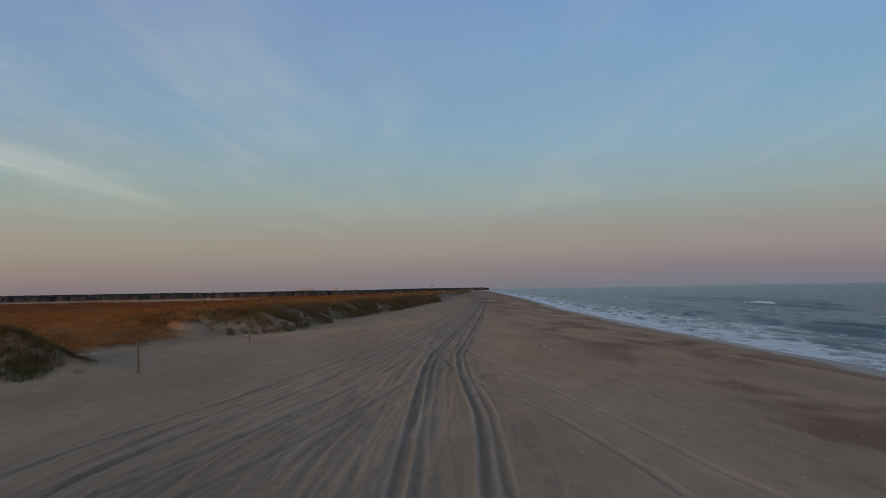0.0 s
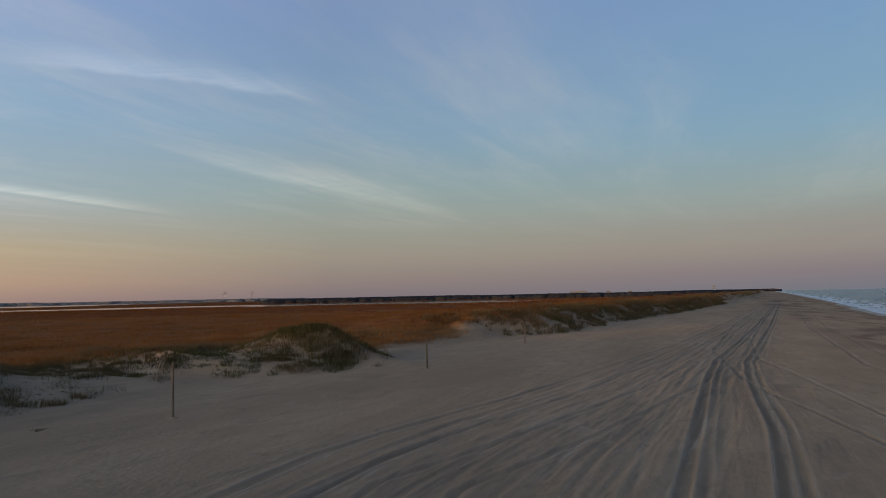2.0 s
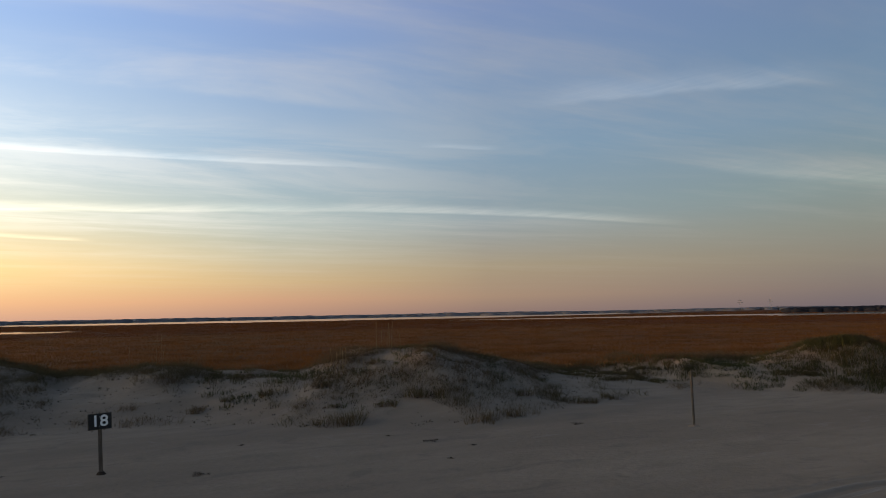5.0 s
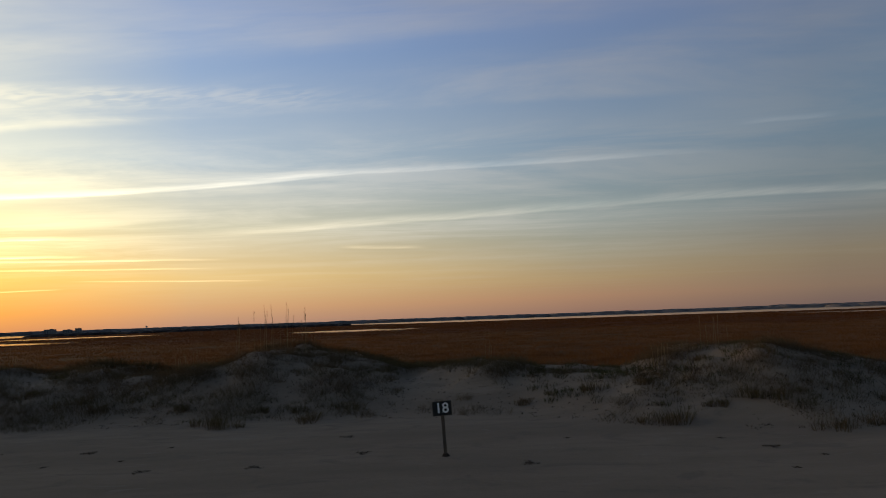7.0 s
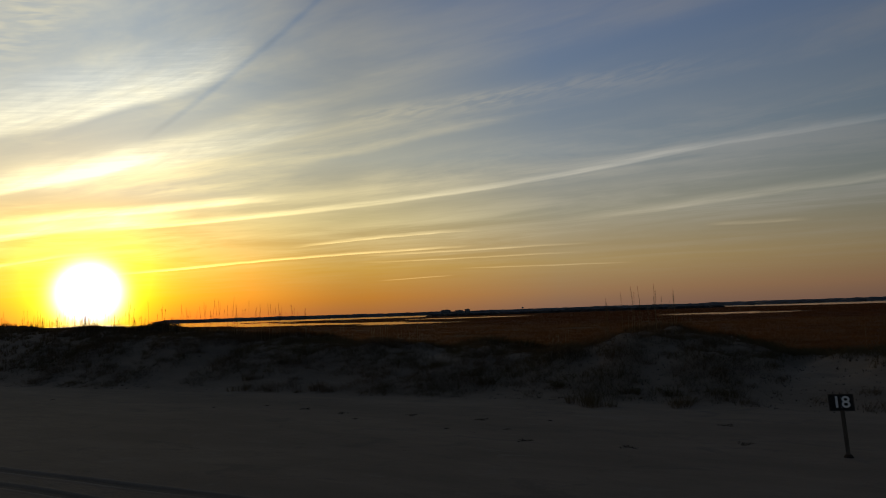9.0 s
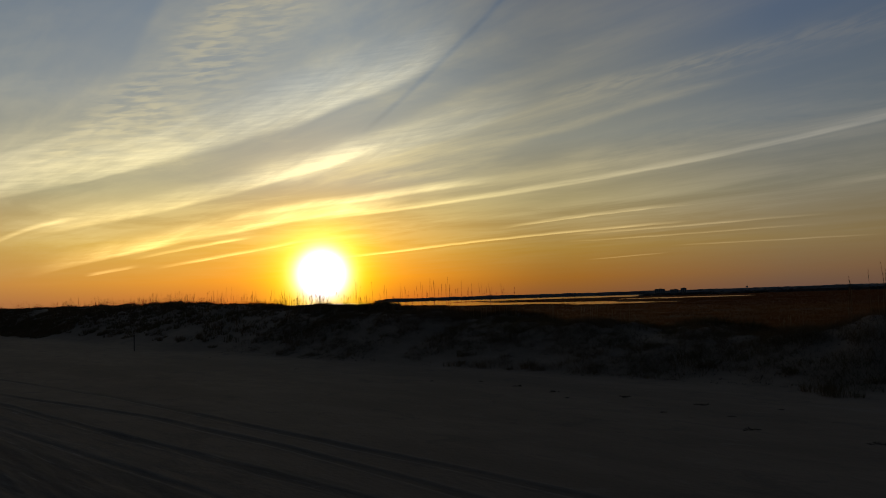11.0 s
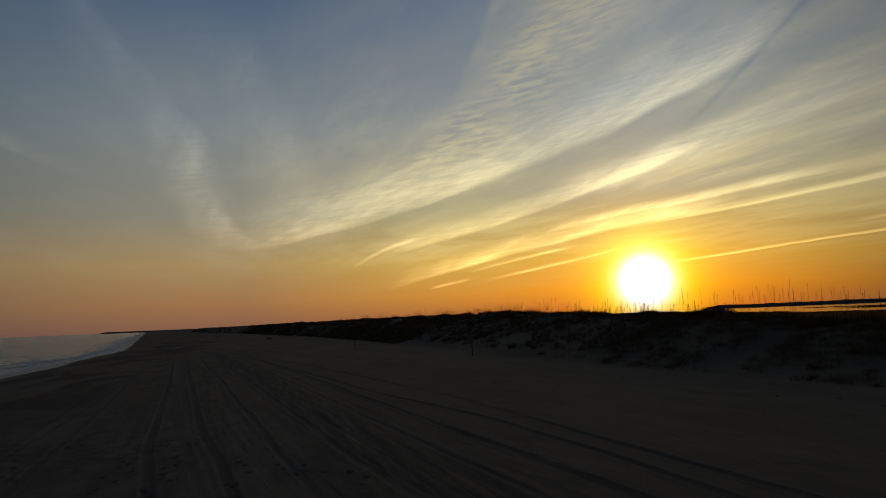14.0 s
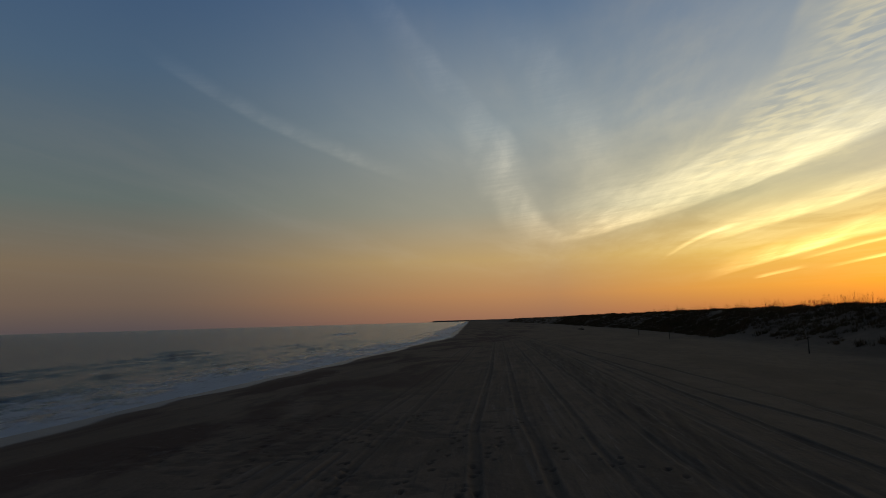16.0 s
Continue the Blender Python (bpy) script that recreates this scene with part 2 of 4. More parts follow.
cloud = G.math("MULTIPLY", cloud, G.math("MULTIPLY", G.span(elev, 1.0, 4.0), G.span(elev, 28.0, 60.0, 1.0, 0.4)), clamp=False)

# light that the clouds scatter: warm and strong round the sun
apart = G.math("MULTIPLY", G.math("ARCCOSINE", G.math("MINIMUM", G.vec("DOT_PRODUCT", way, tuple(SUN_WAY)), 1.0)), 180 / math.pi)
grey = G.node("ShaderNodeRGBToBW", Color=sky).outputs[0]
lift = G.math("MULTIPLY", grey, G.span(apart, 0.0, 60.0, 2.2, 1.4, smooth=False))
white = G.vec("MULTIPLY", G.join(lift, lift, lift), G.mix(G.span(apart, 3.0, 62.0), (1.16, 0.93, 0.36, 1), (1.07, 1.0, 0.91, 1)))
white = G.mix(0.4, white, G.vec("SCALE", sky, scale=G.span(apart, 0.0, 60.0, 1.65, 1.3, smooth=False)))
sky = G.mix(G.math("MAXIMUM", G.math("MINIMUM", cloud, 1.0), 0.0), sky, white)
warm = G.vec("MULTIPLY", white, G.mix(G.span(apart, 10.0, 60.0), (1.0, 1.0, 1.0, 1), (1.1, 0.97, 0.82, 1)))
sky = G.vec("ADD", sky, G.vec("SCALE", warm, scale=G.math("MULTIPLY", G.math("MINIMUM", drawn, 1.3), G.span(apart, 0.0, 80.0, 0.62, 0.3, smooth=False))))
sky = G.vec("SCALE", sky, scale=G.span(cloud, -0.5, 0.0, 0.6, 1.0, smooth=False))


def glow(peak, reach, power=1.0):
    return G.math("MULTIPLY", G.math("EXPONENT", G.math("MULTIPLY", G.math("POWER", G.math("DIVIDE", apart, reach), power), -1.0)), peak)


halo = G.join(glow(24, 1.5, 0.76), glow(23, 1.85, 1.12), glow(40, 1.5, 2.1))
sky = G.vec("ADD", sky, halo)
sky = G.vec("SCALE", sky, scale=G.span(elev, -4.0, -0.5, 0.25, 1.0))
world_out = G.node("ShaderNodeOutputWorld", Surface=G.node("ShaderNodeBackground", Color=sky, Strength=1.0).outputs[0])

lamp = bpy.data.lights.new("sun", "SUN")
lamp.energy, lamp.angle, lamp.color = 1.7, radians(0.6), (1.0, 0.56, 0.26)
new("sun", lamp).matrix_world = look(SUN_WAY * 100, (0, 0, 0))

# ---- materials ----
def material(name, build):
    m = bpy.data.materials.new(name)
    m.use_nodes = True
    m.node_tree.nodes.clear()
    g = Graph(m.node_tree)
    g.node("ShaderNodeOutputMaterial", Surface=build(g))
    return m


def surface(g, colour, rough=0.7, metal=0.0, bump=None, height=0.02, specular=0.3, rough_scatter=False):
    n = g.node("ShaderNodeBsdfPrincipled", Base_Color=colour, Roughness=rough, Metallic=metal, Specular_IOR_Level=specular)
    n.inputs["Diffuse Roughness"].default_value = 0.28 if rough_scatter else 0.0
    if bump is not None:
        g.set(n.inputs["Normal"], g.node("ShaderNodeBump", Height=bump, Distance=height, Strength=1.0).outputs[0])
    return n.outputs[0]


def place(g):
    return g.node("ShaderNodeNewGeometry").outputs["Position"]


def stretched(g, p, x, y, z=1.0):
    return g.vec("MULTIPLY", p, (x, y, z))


def attribute(g, name):
    n = g.node("ShaderNodeAttribute")
    n.attribute_name = name
    return n.outputs["Fac"]


def sand_build(g):
    p = place(g)
    broad = g.noise(stretched(g, p, 0.22, 0.06), 1.0, 4.0, 0.55)
    mid = g.noise(stretched(g, p, 1.3, 0.45), 1.0, 5.0, 0.6)
    grain = g.noise(p, 60.0, 2.0, 0.6)
    dry = g.mix(g.span(mid, 0.3, 0.7), (0.263, 0.194, 0.135, 1), (0.323, 0.237, 0.168, 1))
    dry = g.mix(g.span(broad, 0.35, 0.7), dry, (0.229, 0.165, 0.116, 1))
    # turned damp sand in the grooves, darkened further to paint their shade
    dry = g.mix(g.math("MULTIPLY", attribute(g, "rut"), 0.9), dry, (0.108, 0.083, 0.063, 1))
    # dry rut edges, painted paler for the light on them
    dry = g.mix(g.math("MULTIPLY", attribute(g, "ridge_light"), 0.65), dry, (0.37, 0.325, 0.28, 1))
    lane = attribute(g, "lane")
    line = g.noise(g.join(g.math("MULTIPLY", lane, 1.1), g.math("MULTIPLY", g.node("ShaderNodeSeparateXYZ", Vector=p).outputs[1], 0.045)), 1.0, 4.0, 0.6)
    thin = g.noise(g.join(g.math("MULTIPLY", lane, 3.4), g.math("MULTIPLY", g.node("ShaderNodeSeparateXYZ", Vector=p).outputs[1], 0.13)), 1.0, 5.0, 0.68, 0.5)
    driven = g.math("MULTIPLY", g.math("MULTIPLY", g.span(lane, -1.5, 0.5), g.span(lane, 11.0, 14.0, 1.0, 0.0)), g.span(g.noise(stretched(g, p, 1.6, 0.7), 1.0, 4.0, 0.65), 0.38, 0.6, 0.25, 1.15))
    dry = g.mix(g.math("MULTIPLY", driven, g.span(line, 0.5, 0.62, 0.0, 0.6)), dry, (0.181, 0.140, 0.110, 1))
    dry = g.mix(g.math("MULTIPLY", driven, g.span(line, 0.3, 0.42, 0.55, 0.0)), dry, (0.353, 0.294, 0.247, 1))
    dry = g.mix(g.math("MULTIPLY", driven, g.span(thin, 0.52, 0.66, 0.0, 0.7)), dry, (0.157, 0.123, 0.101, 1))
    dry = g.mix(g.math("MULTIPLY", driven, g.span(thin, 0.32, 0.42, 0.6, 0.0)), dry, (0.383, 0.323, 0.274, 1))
    # dark heavy-mineral stains on the foreshore
    stain = g.math("MULTIPLY", g.span(g.noise(stretched(g, p, 0.16, 0.055), 1.0, 4.0, 0.55, 0.6), 0.45, 0.6), attribute(g, "stain"))
    dry = g.mix(stain, dry, (0.144, 0.090, 0.066, 1))
    smudge = g.noise(stretched(g, p, 0.9, 0.5), 1.0, 6.0, 0.7, 0.8)
    dry = g.mix(g.span(smudge, 0.52, 0.68, 0.0, 0.5), dry, (0.172, 0.126, 0.098, 1))
    dry = g.mix(g.span(smudge, 0.3, 0.42, 0.4, 0.0), dry, (0.344, 0.275, 0.219, 1))
    wet = g.math("MULTIPLY", attribute(g, "wet"), g.span(mid, 0.1, 0.5, 0.75, 1.0))
    col = g.mix(wet, dry, (0.181, 0.138, 0.113, 1))
    col = g.mix(g.span(grain, 0.2, 0.8, 0.0, 0.25), col, (0.163, 0.138, 0.121, 1))
    soil_n = g.noise(stretched(g, p, 0.02, 0.035), 1.0, 5.0, 0.6)
    soil = g.mix(g.span(soil_n, 0.35, 0.65), (0.15, 0.065, 0.022, 1), (0.095, 0.038, 0.015, 1))
    soil = g.mix(g.span(g.noise(stretched(g, p, 0.006, 0.02), 1.0, 4.0, 0.6), 0.5, 0.62), soil, (0.08, 0.05, 0.022, 1))
    soil = g.mix(g.span(g.noise(stretched(g, p, 0.35, 0.35), 1.0, 4.0, 0.65), 0.35, 0.65, 0.0, 0.45), soil, (0.19, 0.092, 0.03, 1))
    soil = g.mix(g.math("MULTIPLY", attribute(g, "rush"), g.span(soil_n, 0.3, 0.6, 0.6, 1.0)), soil, (0.085, 0.032, 0.013, 1))
    col = g.mix(attribute(g, "marsh"), col, soil)
    relief = g.math("ADD", g.math("MULTIPLY", mid, 0.5), g.math("MULTIPLY", g.noise(stretched(g, p, 7.0, 4.0), 1.0, 4.0, 0.6), 0.5))
    return surface(g, col, g.span(attribute(g, "wet"), 0.5, 1.0, 0.9, 0.42), bump=relief, height=0.045, specular=g.span(attribute(g, "wet"), 0.4, 1.0, 0.05, 0.4), rough_scatter=True)


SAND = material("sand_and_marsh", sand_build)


def sea_build(g):
    p = place(g)
    chop = g.noise(stretched(g, p, 1.5, 0.5), 1.0, 6.0, 0.65, 0.5)
    foam_a = attribute(g, "foam")
    lace = g.noise(stretched(g, p, 0.8, 0.28), 1.0, 6.0, 0.68, 0.9)
    foam = g.span(g.math("ADD", lace, g.math("MULTIPLY", foam_a, 0.6)), 0.8, 1.06)
    swell = g.noise(stretched(g, p, 0.16, 0.05), 1.0, 3.0, 0.5, 0.3)
    chop = g.math("ADD", chop, g.math("MULTIPLY", swell, 0.9))
    milky = g.mix(g.math("MULTIPLY", foam_a, 1.2, clamp=True), (0.03, 0.05, 0.06, 1), (0.13, 0.165, 0.19, 1))
    water = g.node("ShaderNodeBsdfPrincipled", Base_Color=milky, Roughness=0.24, Specular_IOR_Level=0.5)
    g.set(water.inputs["Normal"], g.node("ShaderNodeBump", Height=chop, Distance=0.8, Strength=1.0).outputs[0])
    white = g.node("ShaderNodeBsdfPrincipled", Base_Color=g.mix(lace, (0.46, 0.5, 0.54, 1), (0.7, 0.73, 0.77, 1)), Roughness=0.6)
    g.set(white.inputs["Normal"], g.node("ShaderNodeBump", Height=lace, Distance=0.25, Strength=0.8).outputs[0])
    return _blend(g, foam, water.outputs[0], white.outputs[0])


def _blend(g, fac, a, b):
    n = g.node("ShaderNodeMixShader", Fac=fac)
    g.set(n.inputs[1], a)
    g.set(n.inputs[2], b)
    return n.outputs[0]


SEA = material("sea_water", sea_build)
POOL = material("still_water", lambda g: surface(g, (0.03, 0.035, 0.04, 1), 0.08, bump=g.noise(stretched(g, place(g), 0.4, 0.4), 1.0, 3.0), height=0.03, specular=0.5))


def leafy(name, dark, light, dry, through_part=0.35, rough=0.8):
    """Blades and leaves: colour varies from one to the next; some light passes through."""
    def build(g):
        rnd = g.node("ShaderNodeNewGeometry").outputs["Random Per Island"]
        patch = g.noise(stretched(g, place(g), 0.16, 0.16), 1.0, 3.0, 0.6)
        c = g.mix(rnd, (*dark, 1), (*light, 1))
        c = g.mix(g.span(patch, 0.4, 0.66), c, (*dry, 1))
        solid = g.node("ShaderNodeBsdfPrincipled", Base_Color=c, Roughness=rough, Specular_IOR_Level=0.03).outputs[0]
        thin = g.node("ShaderNodeBsdfTranslucent", Color=c).outputs[0]
        return _blend(g, through_part, solid, thin)
    return material(name, build)


MARSH_GRASS = leafy("marsh_grass", (0.15, 0.064, 0.022), (0.19, 0.084, 0.029), (0.115, 0.052, 0.019), 0.4)
DUNE_GRASS = leafy("dune_grass", (0.082, 0.057, 0.033), (0.165, 0.11, 0.062), (0.1, 0.078, 0.039), 0.25)
GREEN_GRASS = leafy("green_dune_grass", (0.045, 0.047, 0.02), (0.11, 0.097, 0.04), (0.085, 0.06, 0.03), 0.15)
LEE_GRASS = leafy("lee_grass", (0.05, 0.032, 0.015), (0.1, 0.06, 0.025), (0.06, 0.045, 0.02), 0.2)
OAT = leafy("sea_oat_straw", (0.2, 0.14, 0.07), (0.32, 0.23, 0.12), (0.22, 0.15, 0.08))
WRACK = leafy("dried_wrack", (0.03, 0.022, 0.017), (0.07, 0.05, 0.035), (0.05, 0.035, 0.025), 0.1)
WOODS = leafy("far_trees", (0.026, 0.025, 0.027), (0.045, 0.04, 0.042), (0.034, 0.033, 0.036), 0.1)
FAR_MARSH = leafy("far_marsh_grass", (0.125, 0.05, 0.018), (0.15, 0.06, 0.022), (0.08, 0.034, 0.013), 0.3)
# aerial haze over the far shores is put into this pale grey colour
HAZY_WOODS = leafy("haze_tinted_trees", (0.3, 0.28, 0.285), (0.38, 0.355, 0.36), (0.33, 0.315, 0.33), 0.55)


def wood_build(g):
    p = g.node("ShaderNodeTexCoord").outputs["Object"]
    grain = g.noise(stretched(g, p, 60, 60, 4), 1.0, 5.0, 0.65)
    c = g.mix(g.span(grain, 0.3, 0.7), (0.06, 0.045, 0.034, 1), (0.125, 0.098, 0.072, 1))
    c = g.mix(g.span(g.noise(p, 4.0, 3.0), 0.5, 0.7), c, (0.11, 0.08, 0.06, 1))
    return surface(g, c, 0.85, bump=grain, height=0.006)


WOOD = material("weathered_post_wood", wood_build)
BLACK = material("black_sign_paint", lambda g: surface(g, g.mix(g.span(g.noise(place(g), 25.0, 4.0), 0.4, 0.75), (0.012, 0.011, 0.011, 1), (0.03, 0.027, 0.025, 1)), 0.55, bump=g.noise(place(g), 80.0), height=0.001))
WHITE = material("white_sign_paint", lambda g: surface(g, g.mix(g.noise(place(g), 30.0, 4.0), (0.72, 0.71, 0.68, 1), (0.82, 0.81, 0.79, 1)), 0.6))
STEEL = material("grey_galvanised_steel", lambda g: surface(g, g.mix(g.noise(place(g), 20.0, 3.0), (0.2, 0.2, 0.2, 1), (0.35, 0.35, 0.35, 1)), 0.5, 0.8))
PALE_WALL = material("pale_building_wall", lambda g: surface(g, g.mix(g.noise(place(g), 0.2, 3.0), (0.19, 0.19, 0.19, 1), (0.24, 0.235, 0.23, 1)), 0.8))
ROOFING = material("grey_roofing", lambda g: surface(g, g.mix(g.noise(place(g), 0.4, 3.0), (0.16, 0.15, 0.15, 1), (0.24, 0.22, 0.22, 1)), 0.85))
DARK_GLASS = material("dark_window_glass", lambda g: surface(g, (0.03, 0.035, 0.045, 1), 0.1, specular=0.6))


# ---- shaping helpers ----
def lattice(x, y, seed):
    i = (x.astype(np.int64) * 73856093) ^ (y.astype(np.int64) * 19349663) ^ (seed * 83492791)
    i = (i ^ (i >> 13)) * 1274126177 & 0x7FFFFFFF
    return ((i ^ (i >> 16)) & 0xFFFF) / 65535.0


def bumps(x, y, seed=0, octaves=3):
    """Smooth value noise, about -1 to 1."""
    total, gain, norm = 0.0, 1.0, 0.0
    for k in range(octaves):
        fx, fy = np.floor(x), np.floor(y)
        tx, ty = x - fx, y - fy
        tx, ty = tx * tx * (3 - 2 * tx), ty * ty * (3 - 2 * ty)
        a, b = lattice(fx, fy, seed + k), lattice(fx + 1, fy, seed + k)
        c, d = lattice(fx, fy + 1, seed + k), lattice(fx + 1, fy + 1, seed + k)
        total = total + gain * ((a + (b - a) * tx) * (1 - ty) + (c + (d - c) * tx) * ty)
        norm, gain, x, y = norm + gain, gain * 0.5, x * 2.03 + 17.3, y * 2.03 + 5.1
    return total / norm * 2 - 1


def ease(t):
    t = np.clip(t, 0, 1)
    return t * t * (3 - 2 * t)


def steps(*pieces):
    """Grid lines: (from, to, step) one after the other."""
    return np.unique(np.round(np.concatenate([np.arange(a, b, s) for a, b, s in pieces] + [[pieces[-1][1]]]), 4))


def spread(start, end, first, growth):
    out, s = [start], first
    while out[-1] < end:
        out.append(out[-1] + s)
        s *= growth
    out[-1] = end
    return np.array(out)


def sheet(name, X, Y, Z, mat, attributes):
    """One smooth grid mesh from arrays of rows and columns."""
    rows, cols = X.shape
    me = bpy.data.meshes.new(name)
    i = np.arange(rows * cols).reshape(rows, cols)
    quads = np.stack([i[:-1, :-1], i[:-1, 1:], i[1:, 1:], i[1:, :-1]], -1).reshape(-1, 4)
    me.vertices.add(rows * cols)
    me.vertices.foreach_set("co", np.stack([X, Y, Z], -1).astype(np.float32).ravel())
    me.loops.add(quads.size)
    me.loops.foreach_set("vertex_index", quads.astype(np.int32).ravel())
    me.polygons.add(len(quads))
    me.polygons.foreach_set("loop_start", np.arange(0, quads.size, 4, dtype=np.int32))
    me.polygons.foreach_set("use_smooth", np.ones(len(quads), dtype=bool))
    me.update(calc_edges=True)
    for key, values in attributes.items():
        me.attributes.new(key, "FLOAT", "POINT").data.foreach_set("value", np.broadcast_to(values, X.shape).astype(np.float32).ravel())
    me.materials.append(mat)
    return new(name, me)


def triangles(name, verts, faces, mat, smooth=False):
    me = bpy.data.meshes.new(name)
    me.vertices.add(len(verts))
    me.vertices.foreach_set("co", np.asarray(verts, dtype=np.float32).ravel())
    me.loops.add(faces.size)
    me.loops.foreach_set("vertex_index", faces.astype(np.int32).ravel())
    me.polygons.add(len(faces))
    me.polygons.foreach_set("loop_start", np.arange(0, faces.size, 3, dtype=np.int32))
    me.polygons.foreach_set("use_smooth", np.full(len(faces), smooth))
    me.update(calc_edges=True)
    me.materials.append(mat)
    return me


def part(name, bm, mat, parent=None, label=""):
    me = bpy.data.meshes.new(name)
    bm.to_mesh(me)
    bm.free()
    me.materials.append(mat)
    ob = new(name, me)
    ob.parent = parent
    return tagged(ob, label=label)


def empty(name, x, y, z, turn=0, lean=0):
    ob = new(name)
    ob.matrix_basis = pose(x, y, z, lean, 0, turn)
    return ob


# ---- ground ----
def shore_x(y):
    return np.interp(y, [-5000, -1500, -236, -190, -148, -40, 36, 84, 160, 290, 1000, 5000], [640, 192, 36, 29.5, 29.2, 25.2, 22.8, 23, 26, 35, 72, 262])


def toe_x(y):
    wave = 1.2 * bumps(y / 9.0, y * 0 + 0.5, 11, 2)
    return wave + np.interp(y, [-5000, -1500, -400, -210, -140, -90, -65, -40, -20, -3, 3, 7, 12, 17, 21, 25, 28, 35, 46, 56, 60, 87, 122, 204, 400, 1000, 5000],
                     [590, 140, 2, -16, -21, -21, -21.5, -23, -24, -25.5, -24.5, -21, -19.5, -20.5, -22, -21, -17, -16.5, -18, -17, -14, -11.5, -7.5, 0, 12, 44, 230])


def crest_z(y):
    return np.interp(y, [-600, -170, -88, -60, -45, -36, -29, -21, -17, -14.5, -12.5, -10.5, -8.8, -7, -4, -1.8, 2, 6, 8, 9.5, 11.5, 14, 16, 18.5, 21, 24, 26, 28, 30, 32.5, 34, 40, 50, 55, 60, 82, 118, 256, 600],
                     [4.2, 4.1, 3.8, 3.5, 3.1, 2.7, 2.2, 1.7, 1.75, 1.4, 1.45, 2.0, 2.55, 2.3, 1.75, 1.25, 1.65, 1.4, 1.25, 1.6, 2.1, 1.85, 1.35, 0.95, 0.85, 0.45, 1.3, 1.0, 0.9, 0.7, 0.4, 0.4, 0.6, 1.6, 2.0, 2.0, 2.05, 2.3, 2.5])


POOLS = [((-217, 455), (-280, 408), 85), ((-285, 405), (-358, 358), 75), ((-368, 347), (-402, 292), 62), ((-330, -36), (-345, -58), 26),
         ((-480, -250), (-520, -285), 45), ((-262, -168), (-300, -235), 22), ((-300, -235), (-420, -470), 34), ((-420, -470), (-560, -700), 70), ((-155, 380), (-120, 420), 30)]


def pool_depth(x, y):
    d = np.full(np.shape(x), 1e9)
    for (ax, ay), (bx, by), w in POOLS:
        t = np.clip(((x - ax) * (bx - ax) + (y - ay) * (by - ay)) / ((bx - ax) ** 2 + (by - ay) ** 2), 0, 1)
        d = np.minimum(d, np.hypot(x - ax - t * (bx - ax), y - ay - t * (by - ay)) - w * (1.1 + 0.6 * bumps(x / 40, y / 40, 5, 2)))
    # the open sound far behind the marsh
    turn = np.degrees(np.arctan2(-x, y))
    r = np.hypot(x, y)
    edge = np.interp(turn, [40, 52, 60, 75, 92, 97, 104, 110, 125, 142, 150], [2600, 1100, 800, 820, 980, 1500, 1350, 1000, 950, 900, 2600])
    d = np.minimum(d, edge * (1 + 0.05 * bumps(x / 120, y / 120, 9, 2)) - r)
    return ease(-d / 14.0)


RUTS = []      # lists of (y, x), depth


def rut(depth, *points):
    points = sorted(points)
    RUTS.append((depth, np.array([p[0] for p in points]), np.array([p[1] for p in points])))


LEFT = [(-300, 25), (-110, 2.5), (-86, -0.8), (-42, -4.6), (-25, -6), (-15, -7), (0, -8.3), (13.5, -8.7), (17, -8.2), (23, -6.9), (31, -5.8), (47.5, -3.4), (80, -0.5), (300, 16)]
MID = [(-300, 30), (-112, 5.5), (-48, -0.3), (-20, -2.6), (-14, -3.3), (0, -5.2), (11.8, -6.3), (14.6, -5.5), (19.3, -4.5), (26.9, -3), (42.4, -0.9), (80, 1.5), (300, 17)]
MAIN_L = [(-300, 32), (-117, 9.2), (-49, 3.4), (-27.5, 1.6), (-13.8, 0.0), (0, -0.7), (11.6, -0.9), (20, -0.9), (30, -0.9), (38, -0.7), (53, 0.6), (83, 3), (135, 6.6), (300, 18)]
MAIN_R = [(-300, 33.5), (-117, 10.6), (-50, 4.9), (-23, 2.9), (-13.7, 1.7), (0, 1.0), (11.5, 0.75), (20, 1.0), (30, 0.7), (38, 0.75), (52, 1.9), (82, 4.2), (135, 7.9), (300, 19.6)]
rut(0.085, *MAIN_L)
rut(0.085, *MAIN_R)
rut(0.04, *[(y, x + 0.32) for y, x in MAIN_L if y >= 0])
rut(0.045, *[(y, x + 0.31) for y, x in MAIN_R if y >= 0])
rut(0.05, (-20, 6.4), (0, 5.4), (11.4, 4.4), (14, 4.1), (18.9, 3.3), (23.5, 2.2), (26.1, 1.4), (30.3, 0.5), (45, -0.9), (80, 0.6), (300, 17))
rut(0.05, (-20, 8.2), (0, 7.3), (11.3, 6.3), (14.5, 5.5), (19.1, 4.9), (26.6, 3.6), (34.4, 2.4), (40, 1.4), (60, 1.4), (100, 4.6), (300, 18.6))
rut(0.036, *LEFT)
rut(0.034, *[(y, x + 1.6) for y, x in LEFT])
rut(0.036, *MID)
for base, aside in ((LEFT, -0.6), (LEFT, 1.0), (MID, -0.65), (MID, 1.05), (LEFT, 2.3), (MID, 2.4)):
    rut(0.016, *[(y, x + aside + 0.2 * math.sin(y / 7 + aside)) for y, x in base if y >= 0])
rut(0.036, *[(y, x + 1.65) for y, x in MID])
rut(0.03, (-100, 12), (-40, 7), (-14, 5.2), (0, 6.5), (14, 8.2), (22, 7.6), (40, 6.2), (80, 7.5), (300, 24))
rut(0.03, (-100, 13.7), (-40, 8.7), (-14, 7.0), (0, 8.2), (14, 9.9), (22, 9.3), (40, 7.9), (80, 9.2), (300, 25.7))
rut(0.03, (-120, 14), (-60, 9.0), (-35, 7.6), (-20, 7.2), (-12, 6.8), (0, 7.5))
